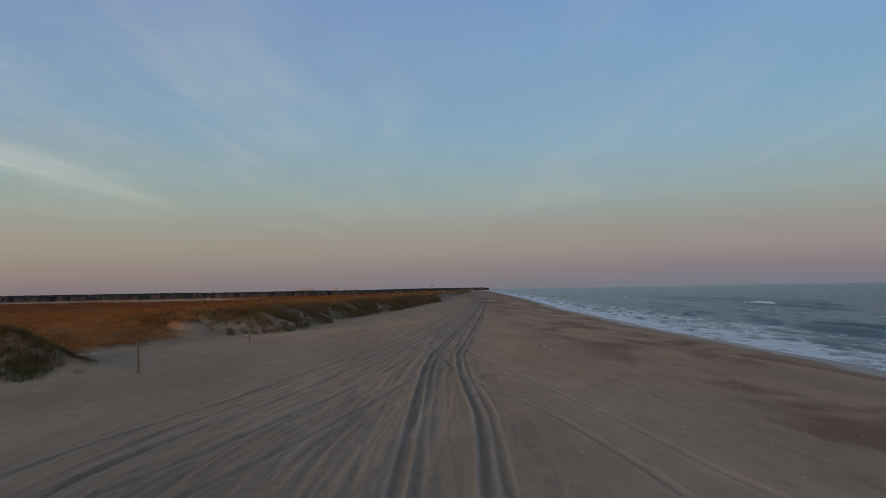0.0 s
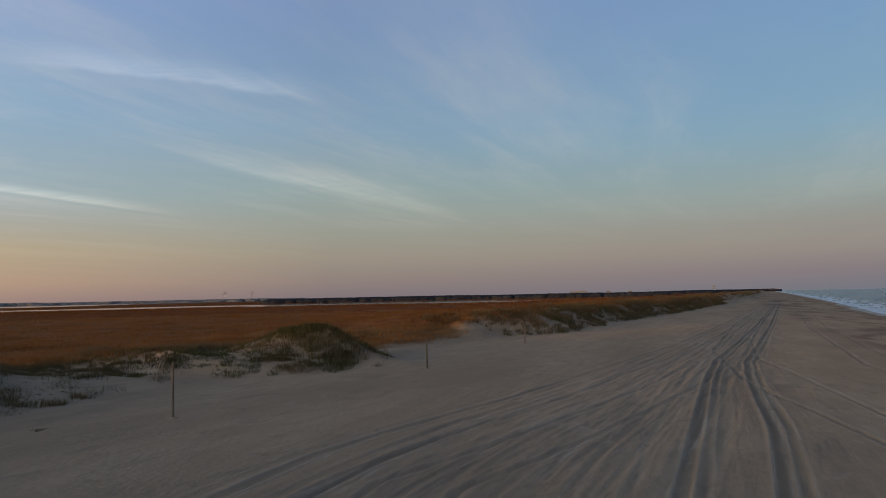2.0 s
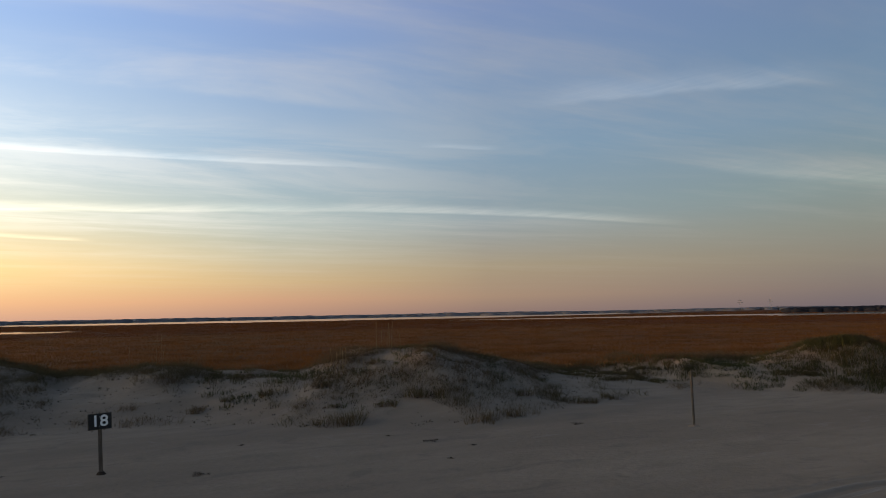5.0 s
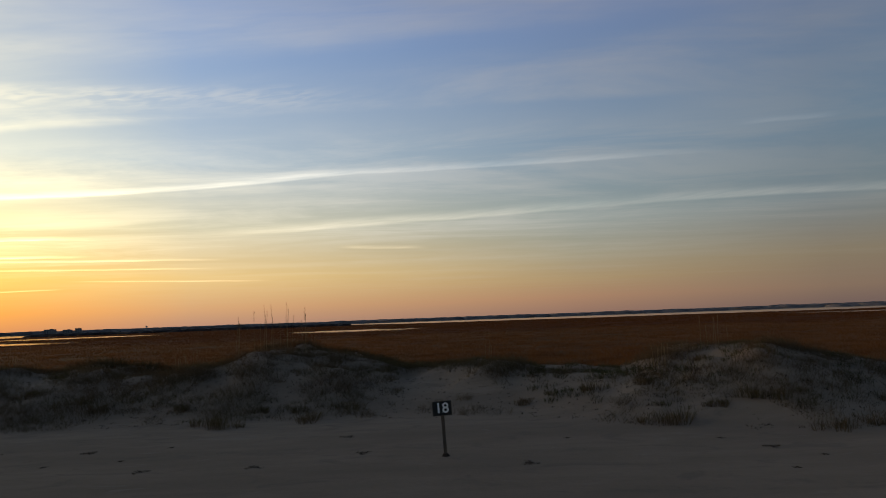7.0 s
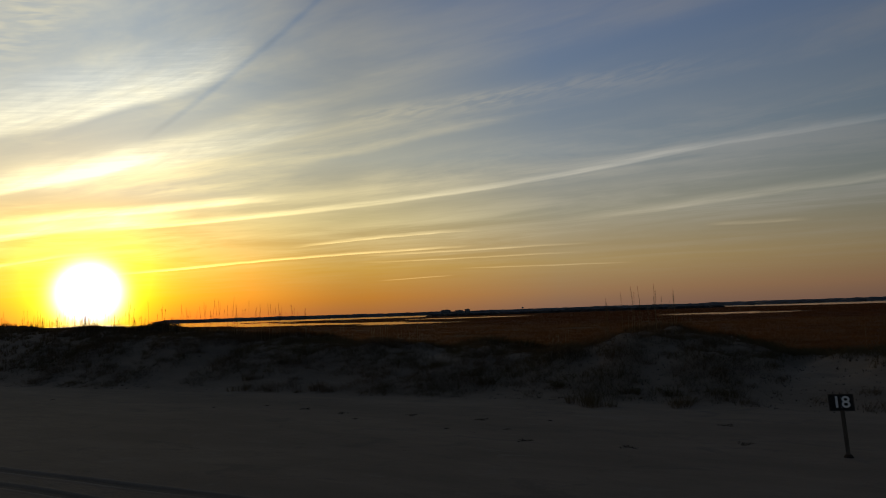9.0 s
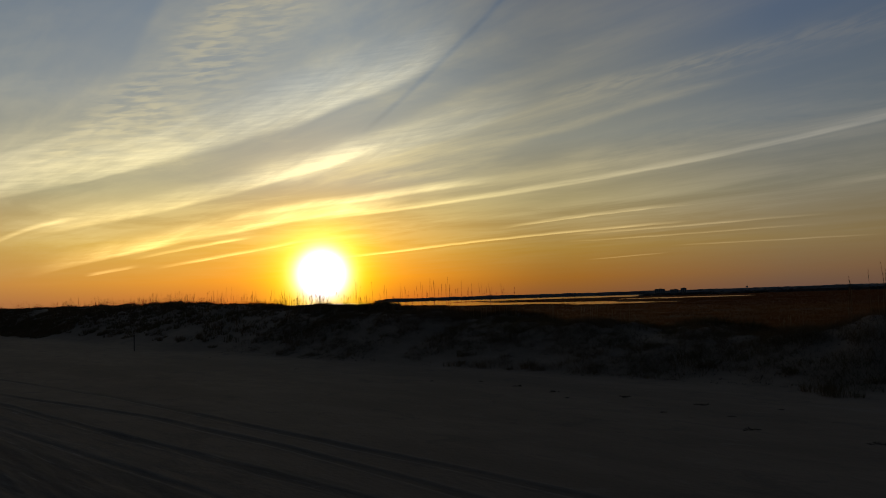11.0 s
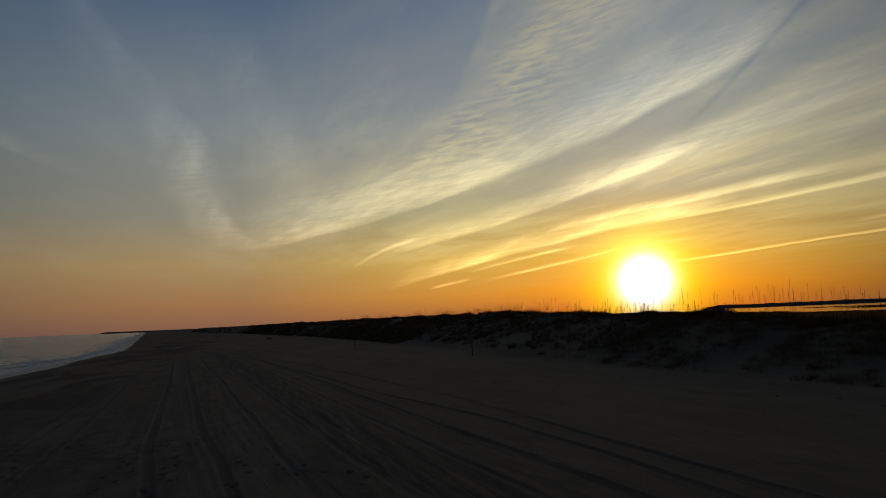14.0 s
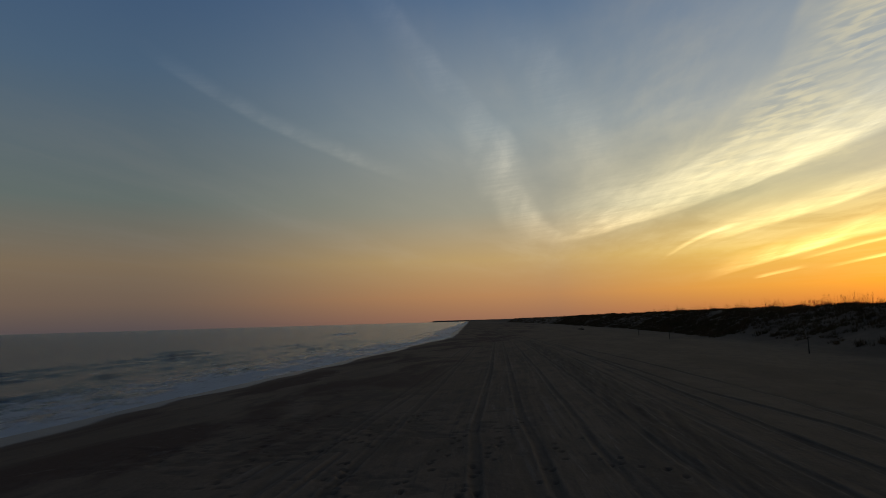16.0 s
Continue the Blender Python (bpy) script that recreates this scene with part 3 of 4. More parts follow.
for k in range(22):
    f, shift = random.uniform(-0.12, 1.02), random.uniform(0, 6.28)
    ys = [-300, -112, -80, -50, -35, -25, -18, -14, 0, 12, 16, 20, 26, 33, 42, 60, 90, 300]
    left, main = np.array(LEFT), np.array(MAIN_L)
    xs = [(1 - f) * np.interp(y, left[:, 0], left[:, 1]) + f * np.interp(y, main[:, 0], main[:, 1]) + 0.35 * math.sin(y / 9 + shift) for y in ys]
    deep = random.uniform(0.006, 0.018)
    ends = list(zip(ys, xs)) if k < 4 else [(y, x) for y, x in zip(ys, xs) if y >= 0]
    rut(deep, *ends)
    rut(deep, *[(y, x + 1.64) for y, x in ends])
for lane in (((-9, -8.75), (-16, -8.7), (-23, -8.2), (-35, -6.2), (-60, -3.4), (-110, 3.0)), ((-7, -10.1), (-18, -9.6), (-30, -9.1), (-57, -5.8), (-110, 1.5))):
    rut(0.042, *lane, (8, lane[0][1] - 0.4))
PRINTS = []      # footprints, pressed into the sand
for x0, y0, x1, y1, n in ((-0.6, -18.6, -3.2, -15.6, 9), (2.2, -14.0, 1.6, -26.0, 26), (3.9, -13.0, 3.0, -24.0, 20), (9.0, -14.0, 5.2, -29.0, 34), (12.5, -19.0, 9.4, -30.0, 30),
                          (7.0, -13.0, 10.5, -24.0, 24), (5.4, -20.5, 12.0, -27.0, 22), (4.6, -13.0, 6.0, -19.0, 20), (0.7, -13.0, -0.2, -22.0, 12)):
    for k in range(n):
        f = k / n
        PRINTS.append((x0 + (x1 - x0) * f + random.gauss(0, 0.22), y0 + (y1 - y0) * f + random.gauss(0, 0.25), random.uniform(0.04, 0.08)))


def dune_width(y):
    return np.interp(y, [-60, -35, 15, 22, 34, 300], [11, 7.5, 7, 5, 4, 6])


def ground_z(x, y):
    """Height of sand and marsh, without the tracks."""
    shore, toe, crest, wide = shore_x(y), toe_x(y), crest_z(y), dune_width(y)
    t = (x + 6) / (shore + 6)
    beach = np.where(t > 0, -1.2 * np.clip(t, 0, None) ** 1.6, 0.0)
    beach = np.where(x > shore, -1.2 - 0.075 * (x - shore), beach)
    beach = np.maximum(beach, -6.0) + 0.035 * bumps(x / 3.0, y / 7.0, 21, 3) * (x < shore + 4)
    s = toe - x
    lumps = bumps(x / 4.5, y / 4.5, 31, 4)
    rise = ease(s / wide)
    back = ease((s - wide - 3) / np.interp(y, [-40, 20, 60, 120], [14, 12, 35, 70]))
    top = np.maximum(crest - 0.2 + 0.75 * lumps * np.clip(crest / 2, 0.2, 1), 0.2)
    swell = bumps(x / 30, y / 30, 41, 3)
    marsh = -0.18 + 0.3 * swell * np.exp(-np.maximum(s, 0) / 90)
    inland = top * (1 - back) + marsh * back
    z = beach * (1 - ease(s / 1.5)) + inland * rise
    z = z + 1.5 * np.exp(-((x + 20.3) / 3.0) ** 2 - ((y - 31.0 - 0.35 * (x + 20.3)) / 1.5) ** 2)      # the steep green mound
    z = z + 0.3 * bumps(x / 1.6, y / 1.6, 33, 3) * ease(s / 2 + 0.4) * (1 - back) * rise
    return z - pool_depth(x, y) * 1.6 * (s > 40)


def ground_masks(x, y):
    s = toe_x(y) - x
    marsh = ease((s - dune_width(y) + np.interp(y, [-60, -40, 20, 25, 33, 36], [-1.0, -3.5, -3.2, -2.0, -2.5, 2.4]) + 2.0 * bumps(x / 3, y / 3, 51, 3)) / 3.0)
    shore = shore_x(y)
    wet = ease((x - shore + 2.6 + 1.6 * bumps(x * 0 + 3, y / 7, 61, 3)) / 1.6)
    stain = ease((x - 6) / 5) * (1 - ease((x - shore + 4) / 3)) * (np.abs(y) < 900)
    return marsh, wet, stain


def bend(y):
    return np.interp(y, [-5000, -300, -117, -50, -20, 0, 35, 53, 83, 135, 300, 1000, 5000], [620, 33, 9.3, 3.7, 1.2, 0, 0, 1, 3, 6.6, 18, 57, 245])


gy = np.concatenate([-spread(60, 4900, 0.6, 1.075)[:0:-1], steps((-60, -30, 0.4), (-30, -11, 0.11), (-11, 10, 0.32), (10, 26, 0.14), (26, 60, 0.3)), spread(60, 4900, 0.6, 1.075)[1:]])
gx = np.concatenate([-spread(40, 4900, 0.4, 1.07)[:0:-1], steps((-40, -11, 0.22), (-11, 6, 0.055), (6, 15, 0.11), (15, 40, 0.3)), spread(40, 4900, 0.5, 1.12)[1:]])
GX, GY = np.meshgrid(gx, gy)
GX = GX + bend(GY) * np.exp(-np.maximum(np.abs(GX) - 14, 0) / 60)
GZ = ground_z(GX, GY)
press = np.zeros(GX.shape)
# colour masks: turned sand with groove shade, and light along the rut edges
worn_shade = np.zeros(GX.shape)
ridge_light = np.zeros(GX.shape)
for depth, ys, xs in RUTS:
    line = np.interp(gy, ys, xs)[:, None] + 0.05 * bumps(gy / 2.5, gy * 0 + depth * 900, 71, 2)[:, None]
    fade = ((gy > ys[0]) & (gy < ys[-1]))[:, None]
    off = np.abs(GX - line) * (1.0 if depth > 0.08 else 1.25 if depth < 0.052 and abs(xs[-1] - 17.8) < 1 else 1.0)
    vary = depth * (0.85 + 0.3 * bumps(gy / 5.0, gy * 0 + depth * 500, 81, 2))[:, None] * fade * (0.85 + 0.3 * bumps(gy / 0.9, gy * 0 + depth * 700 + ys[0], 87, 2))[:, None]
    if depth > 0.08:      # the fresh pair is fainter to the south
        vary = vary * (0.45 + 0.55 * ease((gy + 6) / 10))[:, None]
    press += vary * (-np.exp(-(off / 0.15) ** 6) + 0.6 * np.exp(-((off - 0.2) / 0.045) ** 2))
    ridge_light = np.maximum(ridge_light, np.exp(-((off - 0.2) / 0.04) ** 2) * np.clip(vary * (40 if depth == 0.05 else 24), 0, 1) * (0.65 + 0.5 * bumps(gy / 1.6, gy * 0 + depth * 300 + xs[0], 89, 3))[:, None])
    worn_shade = np.maximum(worn_shade, np.exp(-(off / 0.16) ** 4) * np.clip(vary * 17, 0, 1) * (0.42 + 0.53 * (gy < -5))[:, None] * (0.15 if depth == 0.05 else 1.0))
GZ = GZ + np.clip(press, -0.1, 0.06)
churn = np.exp(-((GX - bend(GY) + 4) / 5.5) ** 2) * (np.abs(GY) < 90)
GZ = GZ + 0.028 * churn * (gy > 0)[:, None] * bumps(GX / 0.32, GY / 2.6, 91, 3)
mid_a = np.array(MID)
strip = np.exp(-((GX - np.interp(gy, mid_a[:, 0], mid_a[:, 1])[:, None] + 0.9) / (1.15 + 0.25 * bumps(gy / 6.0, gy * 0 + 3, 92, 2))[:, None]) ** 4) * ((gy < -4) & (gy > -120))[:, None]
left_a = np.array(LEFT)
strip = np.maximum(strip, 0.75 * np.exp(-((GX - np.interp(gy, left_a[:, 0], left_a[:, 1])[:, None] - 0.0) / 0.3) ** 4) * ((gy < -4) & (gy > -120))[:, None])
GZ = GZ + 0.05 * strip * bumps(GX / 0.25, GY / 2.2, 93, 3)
worn_shade = np.maximum(worn_shade, strip * (0.62 + 0.6 * bumps(GX / 0.22, GY / 5, 95, 3)))
for x, y, deep in PRINTS:
    j = np.searchsorted(gy, [y - 0.5, y + 0.5])
    xx, yy = GX[j[0]:j[1]], GY[j[0]:j[1]]
    d = np.hypot((xx - x) / 0.085, (yy - y) / 0.12)
    # shade in each print's hollow, painted as dark sand colour
    worn_shade[j[0]:j[1]] = np.maximum(worn_shade[j[0]:j[1]], 0.95 * np.exp(-(d / 1.25) ** 3))
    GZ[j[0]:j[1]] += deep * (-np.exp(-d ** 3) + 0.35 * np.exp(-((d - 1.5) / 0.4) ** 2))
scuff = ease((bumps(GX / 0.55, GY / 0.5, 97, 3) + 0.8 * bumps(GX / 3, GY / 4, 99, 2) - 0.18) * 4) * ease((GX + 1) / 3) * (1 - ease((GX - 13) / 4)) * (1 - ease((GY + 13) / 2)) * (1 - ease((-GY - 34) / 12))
worn_shade = np.maximum(np.maximum(worn_shade, 0.4 * scuff), 0.5 * ease(1.5 * bumps(GX / 1.1, GY / 5, 98, 3)) * ((GY < -9) & (GY > -140)) * np.exp(-((GX - bend(GY) - 1) / 8) ** 4))
GZ = GZ - 0.03 * scuff
main_a = np.array(MAIN_R)
left_x, main_x = np.interp(gy, left_a[:, 0], left_a[:, 1])[:, None], np.interp(gy, main_a[:, 0], main_a[:, 1])[:, None]
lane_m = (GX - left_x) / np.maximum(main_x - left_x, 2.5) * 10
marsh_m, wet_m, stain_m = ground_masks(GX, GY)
ground = sheet("ground", GX, GY, GZ, SAND, {"marsh": marsh_m, "wet": wet_m, "stain": stain_m, "rut": worn_shade, "ridge_light": ridge_light, "lane": lane_m, "rush": ease((np.hypot(GX, GY) - 170 + 60 * bumps(GX / 60, GY / 60, 251, 3)) / 60)})
tagged(ground, "pale tan beach sand with tyre ruts, low dunes and rust-brown marsh behind", "ground", kind="structure")

# ---- sea ----
sy = np.concatenate([-spread(150, 4900, 1.4, 1.07)[:0:-1], steps((-150, 150, 0.8)), spread(150, 4900, 1.4, 1.07)[1:]])
sx = np.concatenate([steps((-8, 50, 0.3)), spread(50, 4900, 0.38, 1.036)[1:]])
SX, SY = np.meshgrid(sx, sy)
wiggle = 1.6 * bumps(SY / 16, SY * 0 + 2.0, 101, 2) + 0.6 * bumps(SY / 5, SY * 0 + 4.0, 103, 2)
edge = SX + wiggle * np.exp(-np.maximum(SX, 0) / 12)
SZ = np.full(SX.shape, -1.2)
foam = np.clip(1.2 - np.maximum(edge, 0) / 20, 0, 1) * (0.92 + 0.4 * bumps(SX / 2.5, SY / 9, 105, 3))
foam = np.maximum(foam, np.exp(-((edge - 0.3) / 1.0) ** 2) * (0.85 + 0.4 * bumps(SY / 6, SY * 0 + 1, 106, 2)))
faces = np.zeros(SX.shape)
for k, (at, tall, steep) in enumerate(((7, 0.2, 0.9), (13, 0.4, 1.2), (20, 0.45, 1.0), (29, 0.5, 1.1), (40, 0.5, 1.2), (54, 0.6, 1.4), (72, 0.5, 1.7), (95, 0.5, 2.4), (125, 0.5, 6), (165, 0.5, 8), (220, 0.5, 11), (300, 0.5, 15), (420, 0.5, 20))):
    row = at + 0.10 * at * bumps(SY / 60, SY * 0 + k, 111 + k, 3) + 0.02 * SY * math.sin(k * 1.9)
    force = ease(0.5 + 1.3 * bumps(SY / (14 + at * 0.45), SY * 0 + 7 * k, 131 + k, 2)) * tall * (1 - 0.6 * ease(-SY / 20))
    off = (SX - row) / steep
    SZ += force * np.where(off < 0, np.exp(-(off / 0.55) ** 2), np.exp(-(off / 1.5) ** 2))
    faces = np.maximum(faces, ease(force / tall * 1.4 - 0.4) * np.exp(-((off + 0.5) / 0.55) ** 2))
    if at < 60:
        broken = ease((force / tall - 0.4) * 3) * ease(0.3 + 1.8 * bumps(SY / 40, SY * 0 + 3 * k, 151 + k, 2))
        foam = np.maximum(foam, broken * np.where(off < 0, np.exp(-(off / 1.6) ** 2), np.exp(-(off / 0.4) ** 2)) * (0.72 + 0.3 * bumps(SX / 1.5, SY / 3, 191, 3)))
for k in range(16):      # short steep wavelets in the surf
    at = 3.5 + 2.3 * k
    row = at + 1.5 * bumps(SY / 18, SY * 0 + k, 211 + k, 2)
    force = np.clip(1.4 * bumps(SY / 4.0, SY * 0 + 5 * k, 231 + k, 2) - 0.15, 0, 1) * 0.28
    off = (SX - row) / (0.55 + 0.02 * at)
    SZ += force * np.where(off < 0, np.exp(-(off / 0.6) ** 2), np.exp(-(off / 1.6) ** 2))
    faces = np.maximum(faces, np.clip(force * 7, 0, 1) * np.exp(-((off + 0.45) / 0.5) ** 2))
reach = 1 / (1 + SX / 250)
SZ += (0.10 * bumps(SX / 3.5, SY / 9, 161, 4) + 0.05 * bumps(SX / 1.2, SY / 2.5, 163, 3)) * reach * ease((SX + 2) / 6)
SZ += np.where(edge < 1.5, 0.05 * (edge - 1.5), 0) * 1.0
for bx, by, long, tall in ((75, 160, 17, 0.9), (79, 295, 12, 0.9), (37.5, 64, 8, 0.45), (38.5, 82, 6, 0.4), (31, 53, 4, 0.3), (74, -126, 9, 0.5), (48, -88, 9, 0.35), (38, -48, 5, 0.28), (47, -70, 5, 0.25), (94, -295, 30, 0.9)):
    off = (SX + shore_x(SY) - bx - 0.04 * (SY - by) * (1 if by > 0 else -1)) / (0.9 + 0.008 * bx)
    force = tall * np.exp(-((SY - by) / long) ** 4) * (0.9 + 0.15 * bumps(SY / 3, SY * 0 + bx, 261, 2))
    SZ += force * np.where(off < 0, np.exp(-(off / 0.6) ** 2), np.exp(-(off / 1.8) ** 2))
    faces = np.maximum(faces, np.clip(force * 3.5, 0, 1) * np.exp(-((off + 0.5) / 0.6) ** 2))
    if tall > 0.8:
        foam = np.maximum(foam, np.exp(-((SY - by) / (long * 0.8)) ** 4) * np.exp(-((off + 0.9) / 1.3) ** 2) * (0.85 + 0.3 * bumps(SX / 1.5, SY / 3, 263, 2)))
        faces = faces * (1 - np.exp(-((SY - by) / (long * 0.75)) ** 4) * np.exp(-((off + 0.9) / 1.3) ** 2))
foam = np.maximum(foam, 0.34 * np.exp(-((SX - 24) / 26) ** 2) + 0.1 * bumps(SX / 9, SY / 30, 171, 3))
faces = faces * (1 - 0.65 * ease(-SY / 20))
for k in range(26):      # short breaking fronts, dark below and white on top
    by, at, long = -25 - 9.5 * k - 4 * math.sin(k * 2.1), 5 + (k * 7.3) % 34, 3.5 + (k * 1.7) % 6
    off = (SX - at - 0.05 * (SY - by)) / 0.45
    run = np.exp(-((SY - by) / long) ** 4) * (0.8 + 0.4 * bumps(SY / 1.7, SY * 0 + k, 271, 2))
    SZ += 0.3 * run * np.where(off < 0, np.exp(-(off / 0.6) ** 2), np.exp(-(off / 2.0) ** 2))
    faces = np.maximum(faces, run * np.exp(-((off + 0.5) / 0.6) ** 2))
    foam = np.maximum(foam, 0.9 * run * np.exp(-((off - 0.8) / 0.9) ** 2))
foam = foam * (1 - 0.92 * faces * ease((edge - 1.5) / 3))
sea = sheet("water", SX + shore_x(SY), SY, SZ, SEA, {"foam": np.clip(foam, 0, 1)})
tagged(sea, "grey-blue sea with low breakers and white foam along the sand", "sea", kind="structure")

bm = bmesh.new()
for x, y in ((-4800, -3500), (-60, -3500), (-60, 4500), (-4800, 4500)):
    bm.verts.new((x, y, -0.34))
bm.faces.new(bm.verts)
sound = part("water_behind_marsh", bm, POOL)
tagged(sound, "still pale water lying in the marsh and the sound", "water", kind="structure")


# ---- grass ----
def blades(rng, x, y, z, count, tall, radius, width, lean=0.35):
    """Bent grass blades rooted round each (x, y, z): vertices and triangles. tall is a scalar or an array."""
    n = len(x) * count
    tall = np.repeat(np.broadcast_to(tall, x.shape), count) * rng.uniform(0.55, 1.1, n)
    a, r = rng.uniform(0, 2 * np.pi, n), np.repeat(np.broadcast_to(radius, x.shape), count) * np.sqrt(rng.uniform(0, 1, n))
    bx, by, bz = np.repeat(x, count) + r * np.cos(a), np.repeat(y, count) + r * np.sin(a), np.repeat(z, count) - 0.03
    way_a = a + rng.normal(0, 0.9, n)
    tilt = lean * rng.uniform(0.2, 1.3, n)
    tx, ty = np.cos(way_a) * tilt * tall, np.sin(way_a) * tilt * tall
    face = rng.uniform(0, np.pi, n)
    w = np.broadcast_to(width, x.shape).repeat(count) * rng.uniform(0.6, 1.3, n)
    wx, wy = np.cos(face) * w / 2, np.sin(face) * w / 2
    v = np.empty((n, 5, 3))
    v[:, 0] = np.stack([bx - wx, by - wy, bz], -1)
    v[:, 1] = np.stack([bx + wx, by + wy, bz], -1)
    v[:, 2] = np.stack([bx - wx * 0.8 + tx * 0.35, by - wy * 0.8 + ty * 0.35, bz + tall * 0.6], -1)
    v[:, 3] = np.stack([bx + wx * 0.8 + tx * 0.35, by + wy * 0.8 + ty * 0.35, bz + tall * 0.6], -1)
    v[:, 4] = np.stack([bx + tx, by + ty, bz + tall * (1 - 0.35 * tilt)], -1)
    f = np.array([[0, 1, 3], [0, 3, 2], [2, 3, 4]]) + 5 * np.arange(n)[:, None, None]
    return v.reshape(-1, 3), f.reshape(-1, 3)


def polar(rng, count, first, last, a0, a1, power=1.0):
    """Random places between two distances and two azimuths, thinning out with distance."""
    r = first * (last / first) ** (rng.uniform(0, 1, count) ** power)
    a = np.radians(rng.uniform(a0, a1, count))
    return -r * np.sin(a), r * np.cos(a), r


rng = np.random.default_rng(7)
def wisps(rng, x, y, z, count, tall, radius, width, lean=0.25):
    """Single-triangle blades for stands of grass that are seen from afar."""
    n = len(x) * count
    a, r = rng.uniform(0, 2 * np.pi, n), np.repeat(radius, count) * np.sqrt(rng.uniform(0, 1, n))
    bx, by = np.repeat(x, count) + r * np.cos(a), np.repeat(y, count) + r * np.sin(a)
    bz, h, w = np.repeat(z, count) - 0.03, np.repeat(tall, count) * rng.uniform(0.6, 1.15, n), np.repeat(width, count) * rng.uniform(0.6, 1.3, n)
    face = rng.uniform(0, np.pi, n)
    wx, wy = np.cos(face) * w / 2, np.sin(face) * w / 2
    v = np.empty((n, 3, 3))
    v[:, 0] = np.stack([bx - wx, by - wy, bz], -1)
    v[:, 1] = np.stack([bx + wx, by + wy, bz], -1)
    v[:, 2] = np.stack([bx + rng.normal(0, lean, n) * h, by + rng.normal(0, lean, n) * h, bz + h], -1)
    return v.reshape(-1, 3), np.arange(3 * n).reshape(-1, 3)


# marsh: a continuous stand of rust-coloured grass, redder far out
mx, my, mr = polar(rng, 50000, 27, 330, -2, 185)
keep = (ground_masks(mx, my)[0] > 0.5) & (pool_depth(mx, my) < 0.02)
mx, my, mr = mx[keep], my[keep], mr[keep]
mz = ground_z(mx, my)
tall = 0.22 + 0.08 * bumps(mx / 12, my / 12, 201, 3) + 0.0004 * mr
outer = mr > 190 + 70 * bumps(mx / 60, my / 60, 251, 3)
for name, k, mat, label in (("marsh_grass", ~outer, MARSH_GRASS, "dense rust-brown marsh grass behind the dunes"), ("far_marsh_grass", outer, FAR_MARSH, "darker red-brown marsh grass farther out")):
    v, f = wisps(rng, mx[k], my[k], mz[k], 20, tall[k], 0.4 + mr[k] * 0.013, 0.014 + mr[k] * 0.0005)
    if name == "far_marsh_grass":
        qx, qy, qr = polar(rng, 15000, 320, 1000, 2, 150)
        q = pool_depth(qx, qy) < 0.01
        v2, f2 = wisps(rng, qx[q], qy[q], ground_z(qx[q], qy[q]), 8, np.full(q.sum(), 0.42), 3.0 + qr[q] * 0.01, 0.25 + qr[q] * 0.0012)
        v, f = np.concatenate([v, v2]), np.concatenate([f, f2 + len(v)])
    tagged(new(name, triangles(name, v, f, mat)), label, "marsh grass", kind="stuff")


def dune_spots(count, seed, y0, y1, s0, s1, patchy=0.1, patch=2.2):
    r = np.random.default_rng(seed)
    y = r.uniform(y0, y1, count)
    s = r.uniform(s0, s1, count)
    x = toe_x(y) - s
    k = bumps(x / patch, y / patch, seed, 3) > patchy - 0.4 * ease((s - 3) / 5)
    return x[k], y[k]


def hummock_spots(count, seed, y0, y1, s0, s1):
    """Places on the small mounds of the dune face, where tufts hold the sand."""
    r = np.random.default_rng(seed)
    y, s = r.uniform(y0, y1, count), s0 + (s1 - s0) * r.uniform(0, 1, count) ** 0.8
    x = toe_x(y) - s
    hold = 0.6 * bumps(x / 1.6, y / 1.6, 33, 3) + 0.5 * bumps(x / 4.5, y / 4.5, 31, 4) + 0.35 * bumps(x / 0.7, y / 0.7, 37, 2)
    k = 1.5 * hold + 0.22 * ease((s - 0.5) / 3.5) - 0.22 * ease((s - 6.0) / 3.0) * (y > -2) + 0.1 * (y < -2) - 0.12 > r.uniform(-0.1, 0.3, count)
    return x[k], y[k]


# dry tufts over the dune faces, thickening to the crest
sets = [hummock_spots(24000, 301, -50, 33, 0.4, 13), dune_spots(7500, 303, -160, -40, 2.5, 22, -0.15), dune_spots(4500, 305, 55, 200, 0.5, 8, -0.3), dune_spots(2500, 307, 200, 900, 2, 14, -0.5), dune_spots(3500, 309, -900, -160, 1, 22, -0.5), dune_spots(6500, 317, -420, -140, 1, 20, -0.6), dune_spots(1200, 315, -170, -100, 0.8, 6, -0.4)]
dx_, dy_ = sets[0]
size_ = np.clip(0.3 + 0.28 * bumps(dx_ / 1.7, dy_ / 1.7, 311, 2), 0.09, 0.6) * rng.uniform(0.6, 1.2, dx_.shape)
v, f = wisps(rng, dx_, dy_, ground_z(dx_, dy_), 15, size_, 0.12 + 0.7 * size_, np.full(dx_.shape, 0.016), 0.75)
ex, ey = np.concatenate([a for a, _ in sets[1:]]), np.concatenate([b for _, b in sets[1:]])
far_f = np.clip(np.hypot(ex, ey) / 35, 1.0, 7)
v2, f2 = wisps(rng, ex, ey, ground_z(ex, ey), 12, 0.4 + 0.2 * np.clip(bumps(ex / 2.5, ey / 2.5, 311, 2), -0.7, 1), 0.16 * far_f ** 0.8, 0.027 * far_f)
v, f = np.concatenate([v, v2]), np.concatenate([f, f2 + len(v)])
tagged(new("dune_grass", triangles("dune_grass", v, f, DUNE_GRASS)), "dry brown beach grass tufts scattered over the dune faces", "dune grass", kind="stuff")
lx, ly = dune_spots(6000, 313, -50, 24, 0.2, 12, -0.1, 4.0)
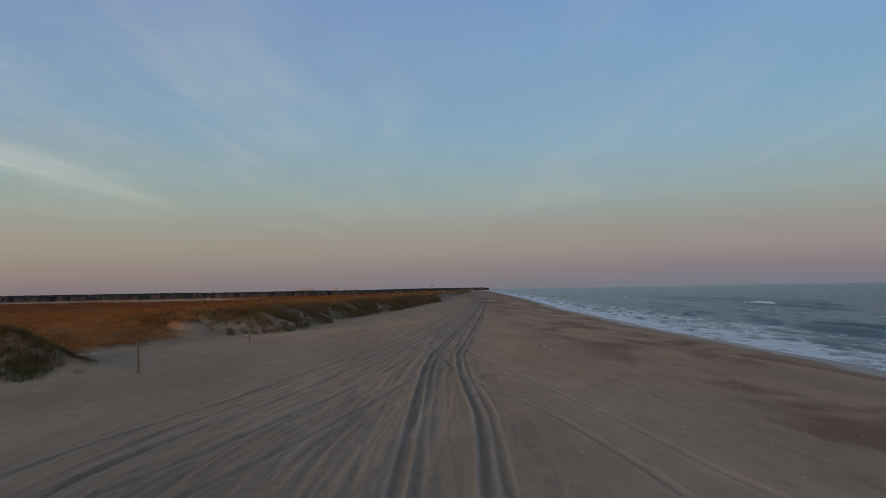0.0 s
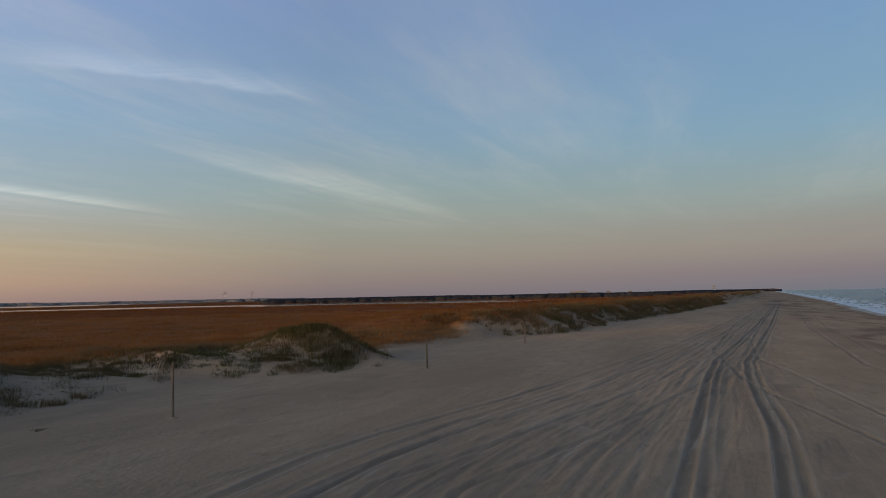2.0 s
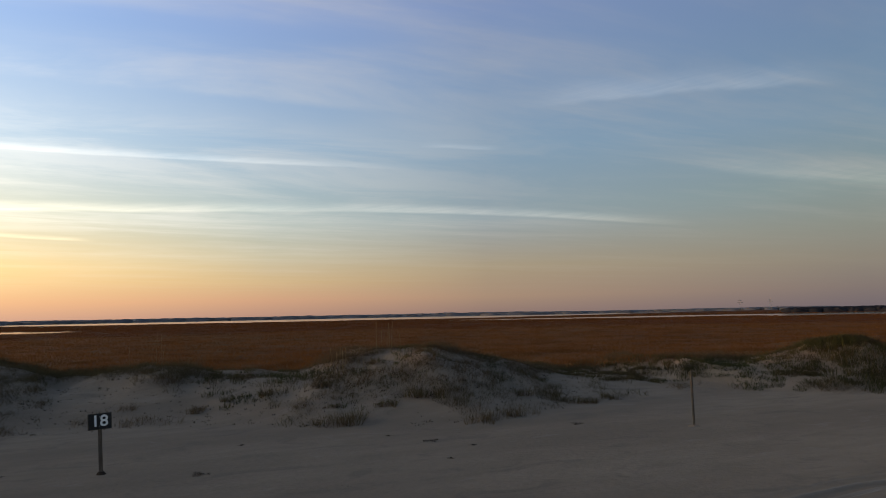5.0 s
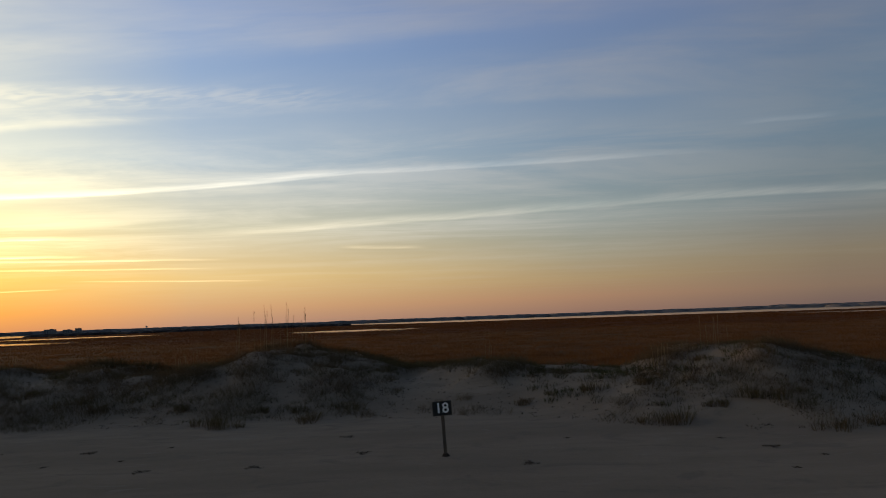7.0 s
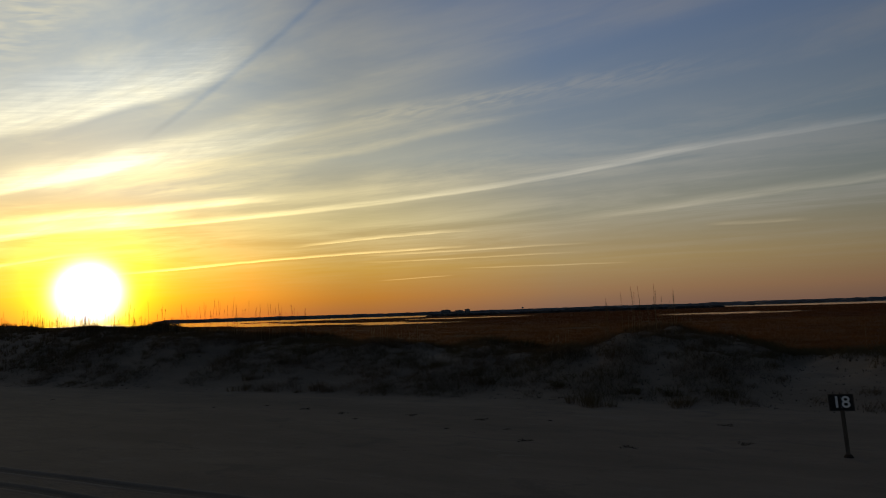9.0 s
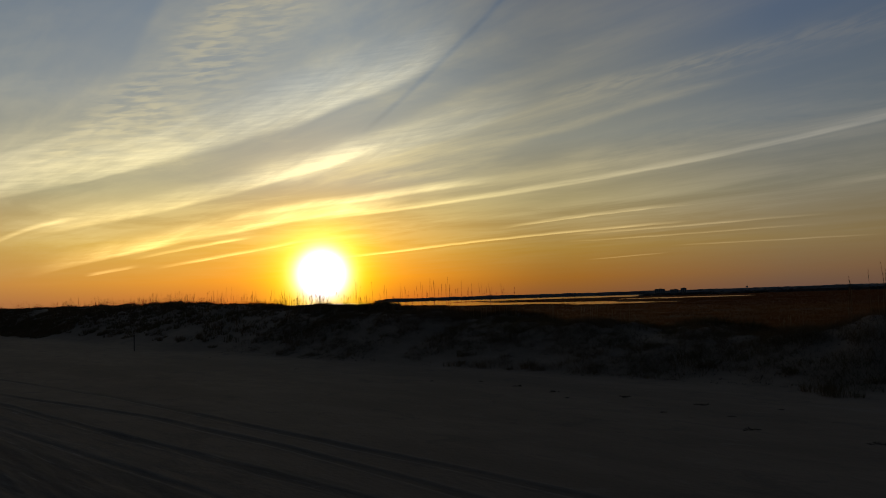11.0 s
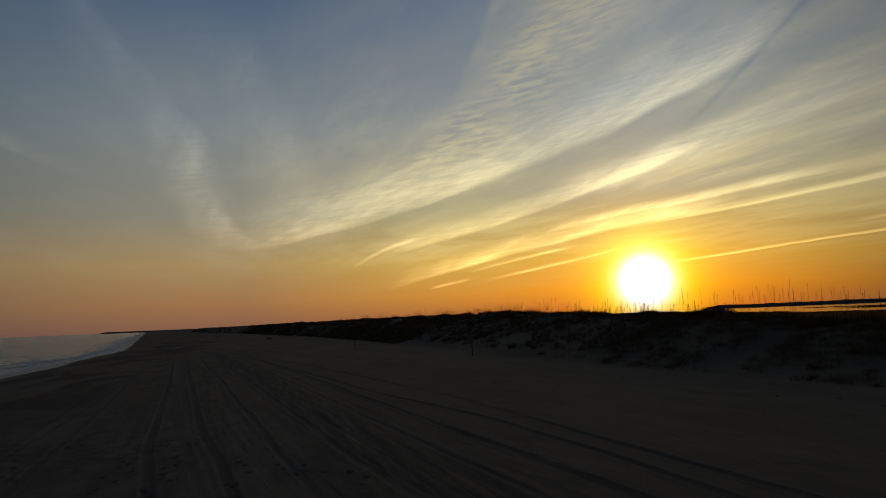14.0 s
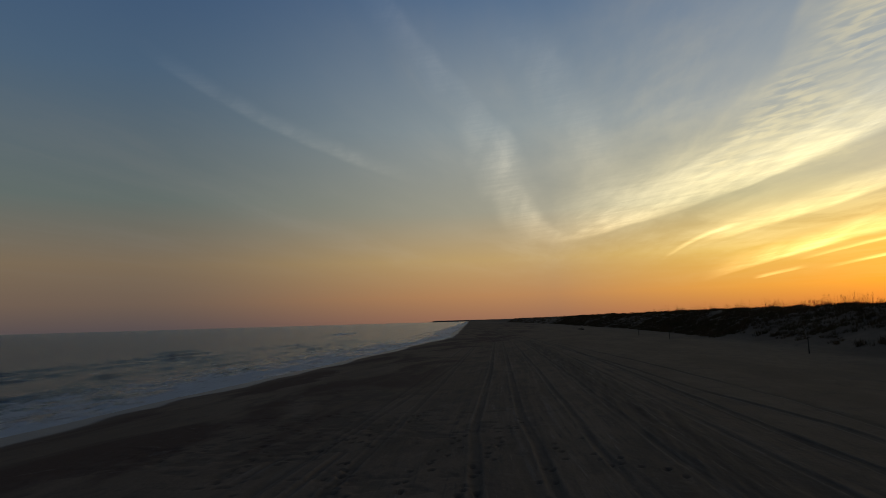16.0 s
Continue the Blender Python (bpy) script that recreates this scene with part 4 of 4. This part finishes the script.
v, f = wisps(rng, lx, ly, ground_z(lx, ly), 5, rng.uniform(0.03, 0.09, lx.shape), rng.uniform(0.04, 0.16, lx.shape), np.full(lx.shape, 0.05))
tagged(new("dune_litter", triangles("dune_litter", v, f, WRACK)), "dark scraps of dead leaves and stems on the dune sand", "plant litter", kind="stuff")

# a dark belt of older grass on the lee side
bx_, by_ = dune_spots(5200, 347, -62, 1, 9.5, 30, -0.6, 3.0)
v, f = wisps(rng, bx_, by_, ground_z(bx_, by_), 16, 0.38 + 0.15 * bumps(bx_ / 4, by_ / 4, 349, 2), np.full(bx_.shape, 0.5), np.full(bx_.shape, 0.03), 0.4)
tagged(new("lee_grass", triangles("lee_grass", v, f, LEE_GRASS)), "dark brown-olive grass on the back of the dunes", "dune grass", kind="stuff")

# straw-coloured clumps along the crest
cx, cy = (np.concatenate(p) for p in zip(dune_spots(2300, 341, 54, 220, 2.0, 9, -0.15, 2.0), dune_spots(420, 343, -45, 24, 10, 15, -0.1, 3.0)))
far_f = np.clip(np.hypot(cx, cy) / 40, 0.8, 4)
v, f = blades(rng, cx, cy, ground_z(cx, cy), 12, 0.42 + 0.2 * bumps(cx / 3, cy / 3, 345, 2), 0.2 * far_f ** 0.7, 0.018 * far_f, 0.5)
tagged(new("crest_grass", triangles("crest_grass", v, f, MARSH_GRASS)), "rust-coloured grass clumps along the dune crest", "dune grass", kind="stuff")



def grass_tuft(seed, size):
    """One big clump: many arching blades from a crowded root."""
    r_ = np.random.default_rng(seed)
    x, y = r_.normal(0, size * 0.5, 9), r_.normal(0, size * 0.5, 9)
    v, f = blades(r_, x, y, np.zeros(9), 20, size * r_.uniform(0.5, 1.0, 9), size * 0.34, 0.014, 0.9)
    return tagged(new("grass_tuft", triangles("grass_tuft", v, f, DUNE_GRASS)), "big brown tuft of beach grass on the sandy dune face", "grass tuft", group="tufts on the dune face")


TUFTS = [grass_tuft(51, 0.55), grass_tuft(52, 0.42), grass_tuft(53, 0.66)]
face_spots = ((-21.9, 16.0), (-22.3, 18.4), (-21.7, 7.3), (-19.9, 11.2), (-22.7, 8.9), (-22.5, 10.6), (-22.6, 14.3), (-25.4, 7.4), (-24.4, -7.6), (-27.0, -3.8), (-27.2, -10.2), (-25.2, -5.0),
              (-28.4, -14.8), (-26.7, -7.1), (-21.8, 6.6), (-20.3, 12.4), (-26.3, 3.0), (-22.9, 10.2), (-26.2, 5.7), (-29.4, -17.3), (-25.5, -21.7), (-24.9, -25.9), (-27.5, -13.7), (-25.1, -8.6), (-26.8, -5.8),
              (-23.9, -53.1), (-25.4, -43.5), (-26.3, -26.6), (-21.6, 16.9), (-22.7, 15.6))
for i, (x, y) in enumerate(face_spots):
    m = pose(x, y, float(ground_z(np.array([x]), np.array([y]))[0]), 0, 0, i * 83)
    if i < 3:
        TUFTS[i].matrix_basis = m
    else:
        copy_thing(TUFTS[i % 3], m)

# greener low growth on the mound and along the northern dune front
crown = np.random.default_rng(327)
crown = (-21.0 + crown.normal(0, 1.5, 650), 30.9 + crown.normal(0, 0.9, 650))
sets = [crown, dune_spots(900, 324, 25, 33.5, 0.5, 5.5, -0.05, 0.7), dune_spots(1100, 326, 20, 29, 3.0, 9.5, -0.3, 1.2), dune_spots(900, 322, 2, 22, 2.5, 10, 0.15, 1.3), dune_spots(1100, 323, 56, 150, 0.3, 4.5, -0.1)]
gx_, gy_ = np.concatenate([a for a, _ in sets]), np.concatenate([b for _, b in sets])
far_f = np.clip(np.hypot(gx_, gy_) / 40, 0.8, 4)
low = np.where(np.arange(len(gx_)) < 650, 0.4, np.where(gy_ > 50, 0.36, 0.21))
v, f = blades(rng, gx_, gy_, ground_z(gx_, gy_), 24, low + 0.5 * low * bumps(gx_ / 1.5, gy_ / 4, 331, 2), 0.28 * far_f ** 0.5, 0.018 * far_f, 0.7)
tagged(new("green_dune_growth", triangles("green_dune_growth", v, f, GREEN_GRASS)), "low olive-green growth matted over the dune front", "dune plants", kind="stuff")


# ---- far woods ----
def far_trees(name, count, seed, a0, a1, near_r, far_r, tall, label, mat=WOODS):
    """A wooded skyline: many small uneven crowns, low ones in front."""
    r_ = np.random.default_rng(seed)
    a = np.radians(r_.uniform(a0, a1, count))
    r = r_.uniform(near_r, far_r, count)
    x, y = -r * np.sin(a), r * np.cos(a)
    wide = tall * r_.uniform(0.4, 1.3 if near_r < 900 else 3.0, count)
    h = tall * (0.88 + 0.22 * bumps(x / 90, y / 90, seed, 3)) * r_.uniform(0.7, 1.04, count)
    ring = np.linspace(0, 2 * np.pi, 7)[:-1]
    v = np.empty((count, 13, 3))
    for k, (lift, size) in enumerate(((0.0, 1.1), (0.72, 1.0))):
        for i, b in enumerate(ring):
            jag = r_.uniform(0.75, 1.25, count)
            v[:, k * 6 + i] = np.stack([x + np.cos(b) * wide * size * jag, y + np.sin(b) * wide * size * jag, h * lift * jag - 1.0 + 0 * x], -1)
    v[:, 12] = np.stack([x, y, h], -1)
    f = []
    for i in range(6):
        j = (i + 1) % 6
        f += [[i, j, 6 + j], [i, 6 + j, 6 + i], [6 + i, 6 + j, 12]]
    f = np.array(f) + 13 * np.arange(count)[:, None, None]
    return tagged(new(name, triangles(name, v.reshape(-1, 3), f.reshape(-1, 3), mat, True)), label, "woods", kind="stuff")


far_trees("far_woods", 9500, 401, -1, 37, 640, 820, 4.9, "dark line of low woods across the marsh")
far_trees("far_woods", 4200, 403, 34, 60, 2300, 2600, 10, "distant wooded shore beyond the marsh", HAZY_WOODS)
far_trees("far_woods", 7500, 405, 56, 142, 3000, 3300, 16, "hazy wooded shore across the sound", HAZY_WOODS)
far_trees("far_woods", 700, 407, 98, 121, 1050, 1300, 4.0, "low scrub island in the marsh")
far_trees("far_scrub", 500, 409, 143, 154, 150, 330, 2.6, "low dark scrub on the back of the dunes")
far_trees("far_woods", 1500, 411, -3.2, 4, 2400, 2700, 8.5, "far wooded point behind the beach")
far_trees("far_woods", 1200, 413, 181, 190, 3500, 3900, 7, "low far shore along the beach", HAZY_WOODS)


# ---- posts and sign ----
def post(x, y, tall, turn, lean, radius=0.042):
    """A weathered round timber stake with a chipped top, and a scrap of sand heaped at its foot."""
    top = empty("beach_post", x, y, float(ground_z(np.array([x]), np.array([y]))[0]) - 0.02, turn, lean)
    bm = bmesh.new()
    rings = 7
    for k in range(rings):
        h = tall * k / (rings - 1) - (0.25 if k == 0 else 0)
        for i in range(10):
            a = i * math.pi / 5
            r = radius * (1.04 - 0.12 * k / rings) * (1 + 0.08 * noise.noise((x + math.cos(a), y + math.sin(a), k * 0.7)))
            bm.verts.new((math.cos(a) * r, math.sin(a) * r, h + (0.012 * math.cos(a * 2 + x) if k == rings - 1 else 0)))
    bm.verts.ensure_lookup_table()
    for k in range(rings - 1):
        for i in range(10):
            j = (i + 1) % 10
            bm.faces.new([bm.verts[k * 10 + i], bm.verts[k * 10 + j], bm.verts[k * 10 + 10 + j], bm.verts[k * 10 + 10 + i]])
    bm.faces.new([bm.verts[(rings - 1) * 10 + i] for i in range(10)])
    part("stake", bm, WOOD, top)
    bm = bmesh.new()
    bmesh.ops.create_cone(bm, cap_ends=True, segments=14, radius1=0.24, radius2=0.06, depth=0.07)
    for p in bm.verts:
        p.co += Vector((0.02 * math.sin(p.co.y * 40), 0.02 * math.cos(p.co.x * 30), 0.035))
    part("sand_heap", bm, SAND, top, "small heap of sand at its foot")
    return tagged(top, "weathered grey wooden post standing in the sand before the dunes", "post", group="posts along the dune toe")


post(-15.6, 16.1, 1.68, 20, 1.0, 0.036)
post(-13.6, 30.5, 1.42, 80, -1.0)
post(-13.6, 47.8, 1.45, 140, 0.5)
post(-20.0, -59.7, 1.4, 10, 1.5)
post(-15.7, -101.5, 1.4, 60, 0.5)
post(-14.2, -125.2, 1.4, 100, -1.0)


def box(bm, sx, sy, sz, at=(0, 0, 0), bevel=0.0):
    made = bmesh.ops.create_cube(bm, size=1.0, matrix=Matrix.Translation(at) @ Matrix.Diagonal((sx, sy, sz, 1)))
    if bevel:
        bmesh.ops.bevel(bm, geom=list({e for p in made["verts"] for e in p.link_edges}), offset=bevel, segments=2, affect="EDGES")


def number_sign(x, y):
    """A black board with white figures on a leaning timber post."""
    top = empty("beach_number_sign", x, y, float(ground_z(np.array([x]), np.array([y]))[0]), 90, 0)
    top.matrix_basis = top.matrix_basis @ pose(0, 0, 0, 0, -2.6, 0)
    bm = bmesh.new()
    box(bm, 0.085, 0.085, 1.3, (0, 0.03, 0.55), 0.008)
    part("post", bm, WOOD, top, "weathered square timber post")
    board = (lambda b: (box(b, 0.50, 0.022, 0.375, (0, -0.03, 1.215), 0.004), b)[1])(bmesh.new())
    board = part("board", board, BLACK, top, "black painted board")
    for sx_, sy_, ax, az in ((0.49, 0.012, 0, 1.396), (0.49, 0.012, 0, 1.034), (0.012, 0.35, -0.239, 1.215), (0.012, 0.35, 0.239, 1.215)):
        bm = bmesh.new()
        box(bm, sx_, 0.004, sy_, (ax, -0.0425, az))
        part("edge_line", bm, WOOD, board)
    curve = bpy.data.curves.new("figures", "FONT")
    curve.body, curve.size, curve.align_x, curve.align_y, curve.extrude, curve.offset = "18", 0.36, "CENTER", "CENTER", 0.002, 0.006
    temp = new("figures", curve)
    me = bpy.data.meshes.new_from_object(temp.evaluated_get(bpy.context.evaluated_depsgraph_get()))
    bpy.data.objects.remove(temp)
    me.materials.clear()
    me.materials.append(WHITE)
    fig = new("figures", me)
    fig.parent = board
    fig.matrix_basis = pose(0, -0.044, 1.215, 90, 0, 0)
    tagged(fig, label="white figures reading 18")
    for zz in (1.11, 1.32):
        bm = bmesh.new()
        bmesh.ops.create_cone(bm, cap_ends=True, segments=10, radius1=0.012, radius2=0.009, depth=0.01, matrix=pose(0, -0.045, zz, 90, 0, 0))
        part("bolt", bm, STEEL, board)
    bm = bmesh.new()
    bmesh.ops.create_cone(bm, cap_ends=True, segments=14, radius1=0.11, radius2=0.06, depth=0.07, matrix=pose(0, 0.03, 0.03))
    part("wrack_collar", bm, WRACK, top, "dark weed caught round the foot")
    return tagged(top, "small black number sign on a leaning wooden post", "sign")


number_sign(-18.0, 0.0)


# ---- sea oats on the crest ----
def sea_oats(seed, stems, tall):
    """Tall thin straw stems with drooping seed heads."""
    r_ = random.Random(seed)
    top = new("sea_oats")
    for _ in range(stems):
        bm = bmesh.new()
        ax, ay, h = r_.uniform(-0.6, 0.6), r_.uniform(-0.6, 0.6), tall * r_.uniform(0.55, 1.1)
        lx, ly = r_.uniform(-0.06, 0.06) * h, r_.uniform(-0.06, 0.06) * h
        last = None
        for k in range(5):
            t = k / 4
            c, w = Vector((ax + lx * t * t, ay + ly * t * t, h * t - 0.1 * (k == 0))), 0.011 * (1 - 0.6 * t)
            ring = [bm.verts.new(c + Vector((math.cos(b) * w, math.sin(b) * w, 0))) for b in (0, 2.1, 4.2)]
            if last:
                for i in range(3):
                    bm.faces.new([last[i], last[(i + 1) % 3], ring[(i + 1) % 3], ring[i]])
            last = ring
        for k in range(9):
            c = Vector((ax + lx, ay + ly, h)) - Vector((lx, ly, h)) * (k * 0.028)
            side = Vector((math.cos(k * 2.4), math.sin(k * 2.4), -0.7)) * r_.uniform(0.012, 0.026)
            b = bm.verts.new(c)
            bm.faces.new([b, bm.verts.new(c + side + Vector((0, 0, 0.015))), bm.verts.new(c + side - Vector((0, 0, 0.05)))])
        part("stem", bm, OAT, top)
    return tagged(top, "thin straw-coloured sea oat stalks standing above the dune crest", "sea oats", group="sea oats on the dunes")


def oats_at(ob, x, y, turn):
    return copy_thing(ob, pose(x, y, float(ground_z(np.array([x]), np.array([y]))[0]), 0, 0, turn))


KINDS = [sea_oats(1, 6, 1.3), sea_oats(2, 4, 1.7), sea_oats(3, 8, 1.1)]
TALL = sea_oats(4, 5, 2.4)
spots = []
pick = random.Random(5)
def on_crest(a, beyond):
    """The place on the dune crest, or that far behind it, in the direction a."""
    reach = np.arange(20.0, 220.0, 0.5)
    x, y = -reach * math.sin(radians(a)), reach * math.cos(radians(a))
    k = int(np.argmax(toe_x(y) - x > dune_width(y) + beyond))
    return float(x[k]), float(y[k])


for first, last, n in ((147, 158, 44), (158, 166, 64), (166, 173, 48), (136, 147, 12), (67, 73, 2), (84, 88, 1), (110, 128, 4)):
    for _ in range(n):
        spot = on_crest(pick.uniform(first, last), pick.uniform(-1.0, 3.0))
        if math.hypot(*spot) > 25:
            spots.append(spot)
for i, (x, y) in enumerate(spots):
    if i < 3:
        KINDS[i].matrix_basis = pose(x, y, float(ground_z(np.array([x]), np.array([y]))[0]))
    else:
        oats_at(KINDS[i % 3], x, y, pick.uniform(0, 360))


for k, a in enumerate((131.5, 132.6, 133.6, 134.0, 135.2, 136.4, 137.5, 138.6, 140.3, 142.5, 144.6, 101.6, 103.2, 104.6, 106.2)):
    x, y = on_crest(a, 1.5)
    m = pose(x, y, float(ground_z(np.array([x]), np.array([y]))[0]), 0, 0, a * 37)
    if k == 0:
        TALL.matrix_basis = m
    else:
        copy_thing(TALL, m)


# ---- drift scraps on the sand ----
def wrack(seed, size):
    """A small heap of dried weed and twigs."""
    r_ = np.random.default_rng(seed)
    z0 = np.zeros(5)
    v, f = blades(r_, r_.normal(0, size * 0.4, 5), r_.normal(0, size * 0.25, 5), z0, 14, size * 0.5, size * 0.35, 0.02, 1.4)
    return tagged(new("drift_wrack", triangles("drift_wrack", v, f, WRACK)), "small dark clump of dried weed lying on the sand", "beach wrack", group="wrack on the upper beach")


HEAPS = [wrack(k, s) for k, s in ((1, 0.13), (2, 0.1), (3, 0.18))]
scraps = [(-15.4, 7.7), (-16.1, 11.6), (-17.5, -7.6), (-18.5, -10.6), (-15.2, -10.0), (-16.8, 2.0), (-16.6, 9.0), (-19.4, -11.5), (-20.6, -13.2), (-19.2, -14.6), (-18.6, -14.9), (-20.2, -16.0), (-21.0, -20.5), (-20.2, -26.0),
          (-17.5, -4.8), (-20.5, -46.0), (-18.5, -52.0), (-21.6, -3.0), (-20.0, 3.5), (-18.0, 6.2), (-17.8, 8.3), (-19.5, -33.0), (-14.0, 4.6), (-17.9, 13.5), (-19.0, -8.8), (-18.2, -9.6), (-20.4, -10.4), (-20.9, -8.2), (-19.7, -6.3), (-18.9, -2.2), (-19.2, 7.6), (-18.6, 9.6), (-20.7, -18.2), (-19.9, -22.4), (-19.1, -12.9)]
for i, (x, y) in enumerate(scraps):
    m = pose(x, y, float(ground_z(np.array([x]), np.array([y]))[0]), 0, 0, i * 67)
    if i < 3:
        HEAPS[i].matrix_basis = m
    else:
        copy_thing(HEAPS[i % 3], m)


# ---- far buildings ----
def at_bearing(a, r):
    return -r * math.sin(radians(a)), r * math.cos(radians(a))


def building(a, r, wide, tall, storeys, bays, base=0.0, label="pale low building beyond the woods"):
    x, y = at_bearing(a, r)
    top = empty("far_building", x, y, base, a)
    bm = bmesh.new()
    box(bm, wide, 14, tall, (0, 0, tall / 2))
    wall = part("wall", bm, PALE_WALL, top)
    bm = bmesh.new()
    box(bm, wide + 1.2, 15, 0.8, (0, 0, tall + 0.4))
    box(bm, wide * 0.3, 6, 2.0, (wide * 0.1, 0, tall + 1.6))
    part("roof", bm, ROOFING, top)
    for s_ in range(storeys):
        for b in range(bays):
            bm = bmesh.new()
            box(bm, wide / bays * 0.5, 0.3, tall / storeys * 0.45, (wide * ((b + 0.5) / bays - 0.5), -7.1, tall * (s_ + 0.55) / storeys))
            part("window", bm, DARK_GLASS, wall)
    return tagged(top, label, "building")


building(11.4, 1800, 42, 9, 3, 8)
building(9.0, 1820, 12, 8, 3, 3)
building(7.3, 1800, 10, 8, 3, 2)
building(119.6, 2950, 40, 19, 5, 5, label="tall hotel block on the far shore")
building(118.5, 2960, 32, 16, 4, 4, label="low hotel block on the far shore")
building(117.8, 2940, 22, 20, 5, 3, label="narrow hotel block on the far shore")
building(102.8, 2950, 60, 12, 3, 6, label="low hotel block on the far shore")


def water_tower(a, r, tall, bowl, label):
    x, y = at_bearing(a, r)
    top = empty("water_tower", x, y, 0.0)
    for k in range(4):
        bm = bmesh.new()
        b = k * math.pi / 2 + 0.6
        foot, head = Vector((math.cos(b) * bowl * 1.1, math.sin(b) * bowl * 1.1, 0)), Vector((math.cos(b) * bowl * 0.7, math.sin(b) * bowl * 0.7, tall))
        mid = (foot + head) / 2
        bmesh.ops.create_cone(bm, cap_ends=True, segments=8, radius1=0.5, radius2=0.5, depth=(head - foot).length,
                              matrix=Matrix.Translation(mid) @ (head - foot).to_track_quat("Z", "Y").to_matrix().to_4x4())
        part("leg", bm, STEEL, top)
    bm = bmesh.new()
    bmesh.ops.create_uvsphere(bm, u_segments=16, v_segments=10, radius=bowl, matrix=Matrix.Translation((0, 0, tall + bowl * 0.5)) @ Matrix.Diagonal((1, 1, 0.75, 1)))
    part("tank", bm, PALE_WALL, top, "pale round tank")
    return tagged(top, label, "water tower")


water_tower(0.96, 2300, 17, 4, "pale water tower above the far trees")
water_tower(113.2, 2950, 17, 4, "small water tower on the far shore")


def pylon(a, r, tall):
    x, y = at_bearing(a, r)
    top = empty("transmission_tower", x, y, 0.0, a)
    for side in (-1, 1):
        for deep in (-1, 1):
            bm = bmesh.new()
            foot, head = Vector((side * 4, deep * 4, 0)), Vector((side * 0.6, deep * 0.6, tall))
            bmesh.ops.create_cone(bm, cap_ends=True, segments=6, radius1=0.45, radius2=0.35, depth=(head - foot).length,
                                  matrix=Matrix.Translation((foot + head) / 2) @ (head - foot).to_track_quat("Z", "Y").to_matrix().to_4x4())
            part("leg", bm, STEEL, top)
    for h in (0.72, 0.9):
        bm = bmesh.new()
        box(bm, 16 if h < 0.8 else 11, 0.8, 0.9, (0, 0, tall * h))
        part("arm", bm, STEEL, top)
    return tagged(top, "grey lattice transmission tower far over the woods", "pylon", group="pylons over the far woods")


pylon(40.3, 2250, 33)
pylon(38.2, 2250, 33)


# ---- drift log and shells ----
def drift_log(x, y, long, turn):
    """A bleached, tapering trunk with two broken limbs, half sunk in sand."""
    top = empty("driftwood_log", x, y, float(ground_z(np.array([x]), np.array([y]))[0]) + 0.12, turn)

    def limb(start, end, r0, r1):
        bm = bmesh.new()
        last = None
        for k in range(7):
            t = k / 6
            c = Vector(start).lerp(Vector(end), t) + Vector((0, 0.08 * math.sin(t * 5), 0.05 * math.sin(t * 3)))
            w = (r0 + (r1 - r0) * t) * (1 + 0.15 * math.sin(k * 2.3))
            ring = [bm.verts.new(c + Vector((0, math.cos(b * math.pi / 4) * w, math.sin(b * math.pi / 4) * w))) for b in range(8)]
            if last:
                for i in range(8):
                    bm.faces.new([last[i], last[(i + 1) % 8], ring[(i + 1) % 8], ring[i]])
            last = ring
        bm.faces.new(last)
        return bm

    part("trunk", limb((-long / 2, 0, 0), (long / 2, 0.3, 0.15), 0.22, 0.1), WOOD, top)
    part("limb", limb((0.2, 0, 0.1), (long * 0.3, 0.9, 0.5), 0.09, 0.04), WOOD, top)
    part("limb", limb((-0.8, 0, 0.1), (0.1, -0.8, 0.4), 0.08, 0.03), WOOD, top)
    return tagged(top, "dark weathered driftwood log lying at the foot of the dunes", "driftwood")


drift_log(-6.5, -194.0, 5.0, 70)

SHELL = material("bleached_shell", lambda g: surface(g, g.mix(g.noise(place(g), 90.0, 3.0), (0.5, 0.46, 0.42, 1), (0.66, 0.62, 0.57, 1)), 0.5))


def shell(seed):
    r_ = random.Random(seed)
    bm = bmesh.new()
    rim, ribs = [], 9
    hinge = bm.verts.new((0, 0, 0.008))
    for ring in (0.5, 1.0):
        rim.append([bm.verts.new((math.sin((i / (ribs - 1) - 0.5) * 2.2) * 0.05 * ring, math.cos((i / (ribs - 1) - 0.5) * 2.2) * 0.055 * ring,
                                  0.022 * math.sin(ring * 2.6) * (1 + 0.15 * (i % 2)))) for i in range(ribs)])
    for i in range(ribs - 1):
        bm.faces.new([hinge, rim[0][i], rim[0][i + 1]])
        bm.faces.new([rim[0][i], rim[1][i], rim[1][i + 1], rim[0][i + 1]])
    bmesh.ops.solidify(bm, geom=bm.faces[:], thickness=0.004)
    return tagged(part("shell_fragment", bm, SHELL), "small bleached shell lying on the sand", "shell", group="shells on the beach")


for i, (x, y) in enumerate(((6.4, 18.5), (7.9, 16.8), (9.6, 22.0), (5.1, 24.5), (11.5, 27.0), (3.0, 15.5), (7.0, 13.6), (10.8, 17.9))):
    shell(i).matrix_basis = pose(x, y, float(ground_z(np.array([x]), np.array([y]))[0]) + 0.004, 0, 0, i * 51) @ Matrix.Diagonal((0.9, 0.9, 0.9, 1))
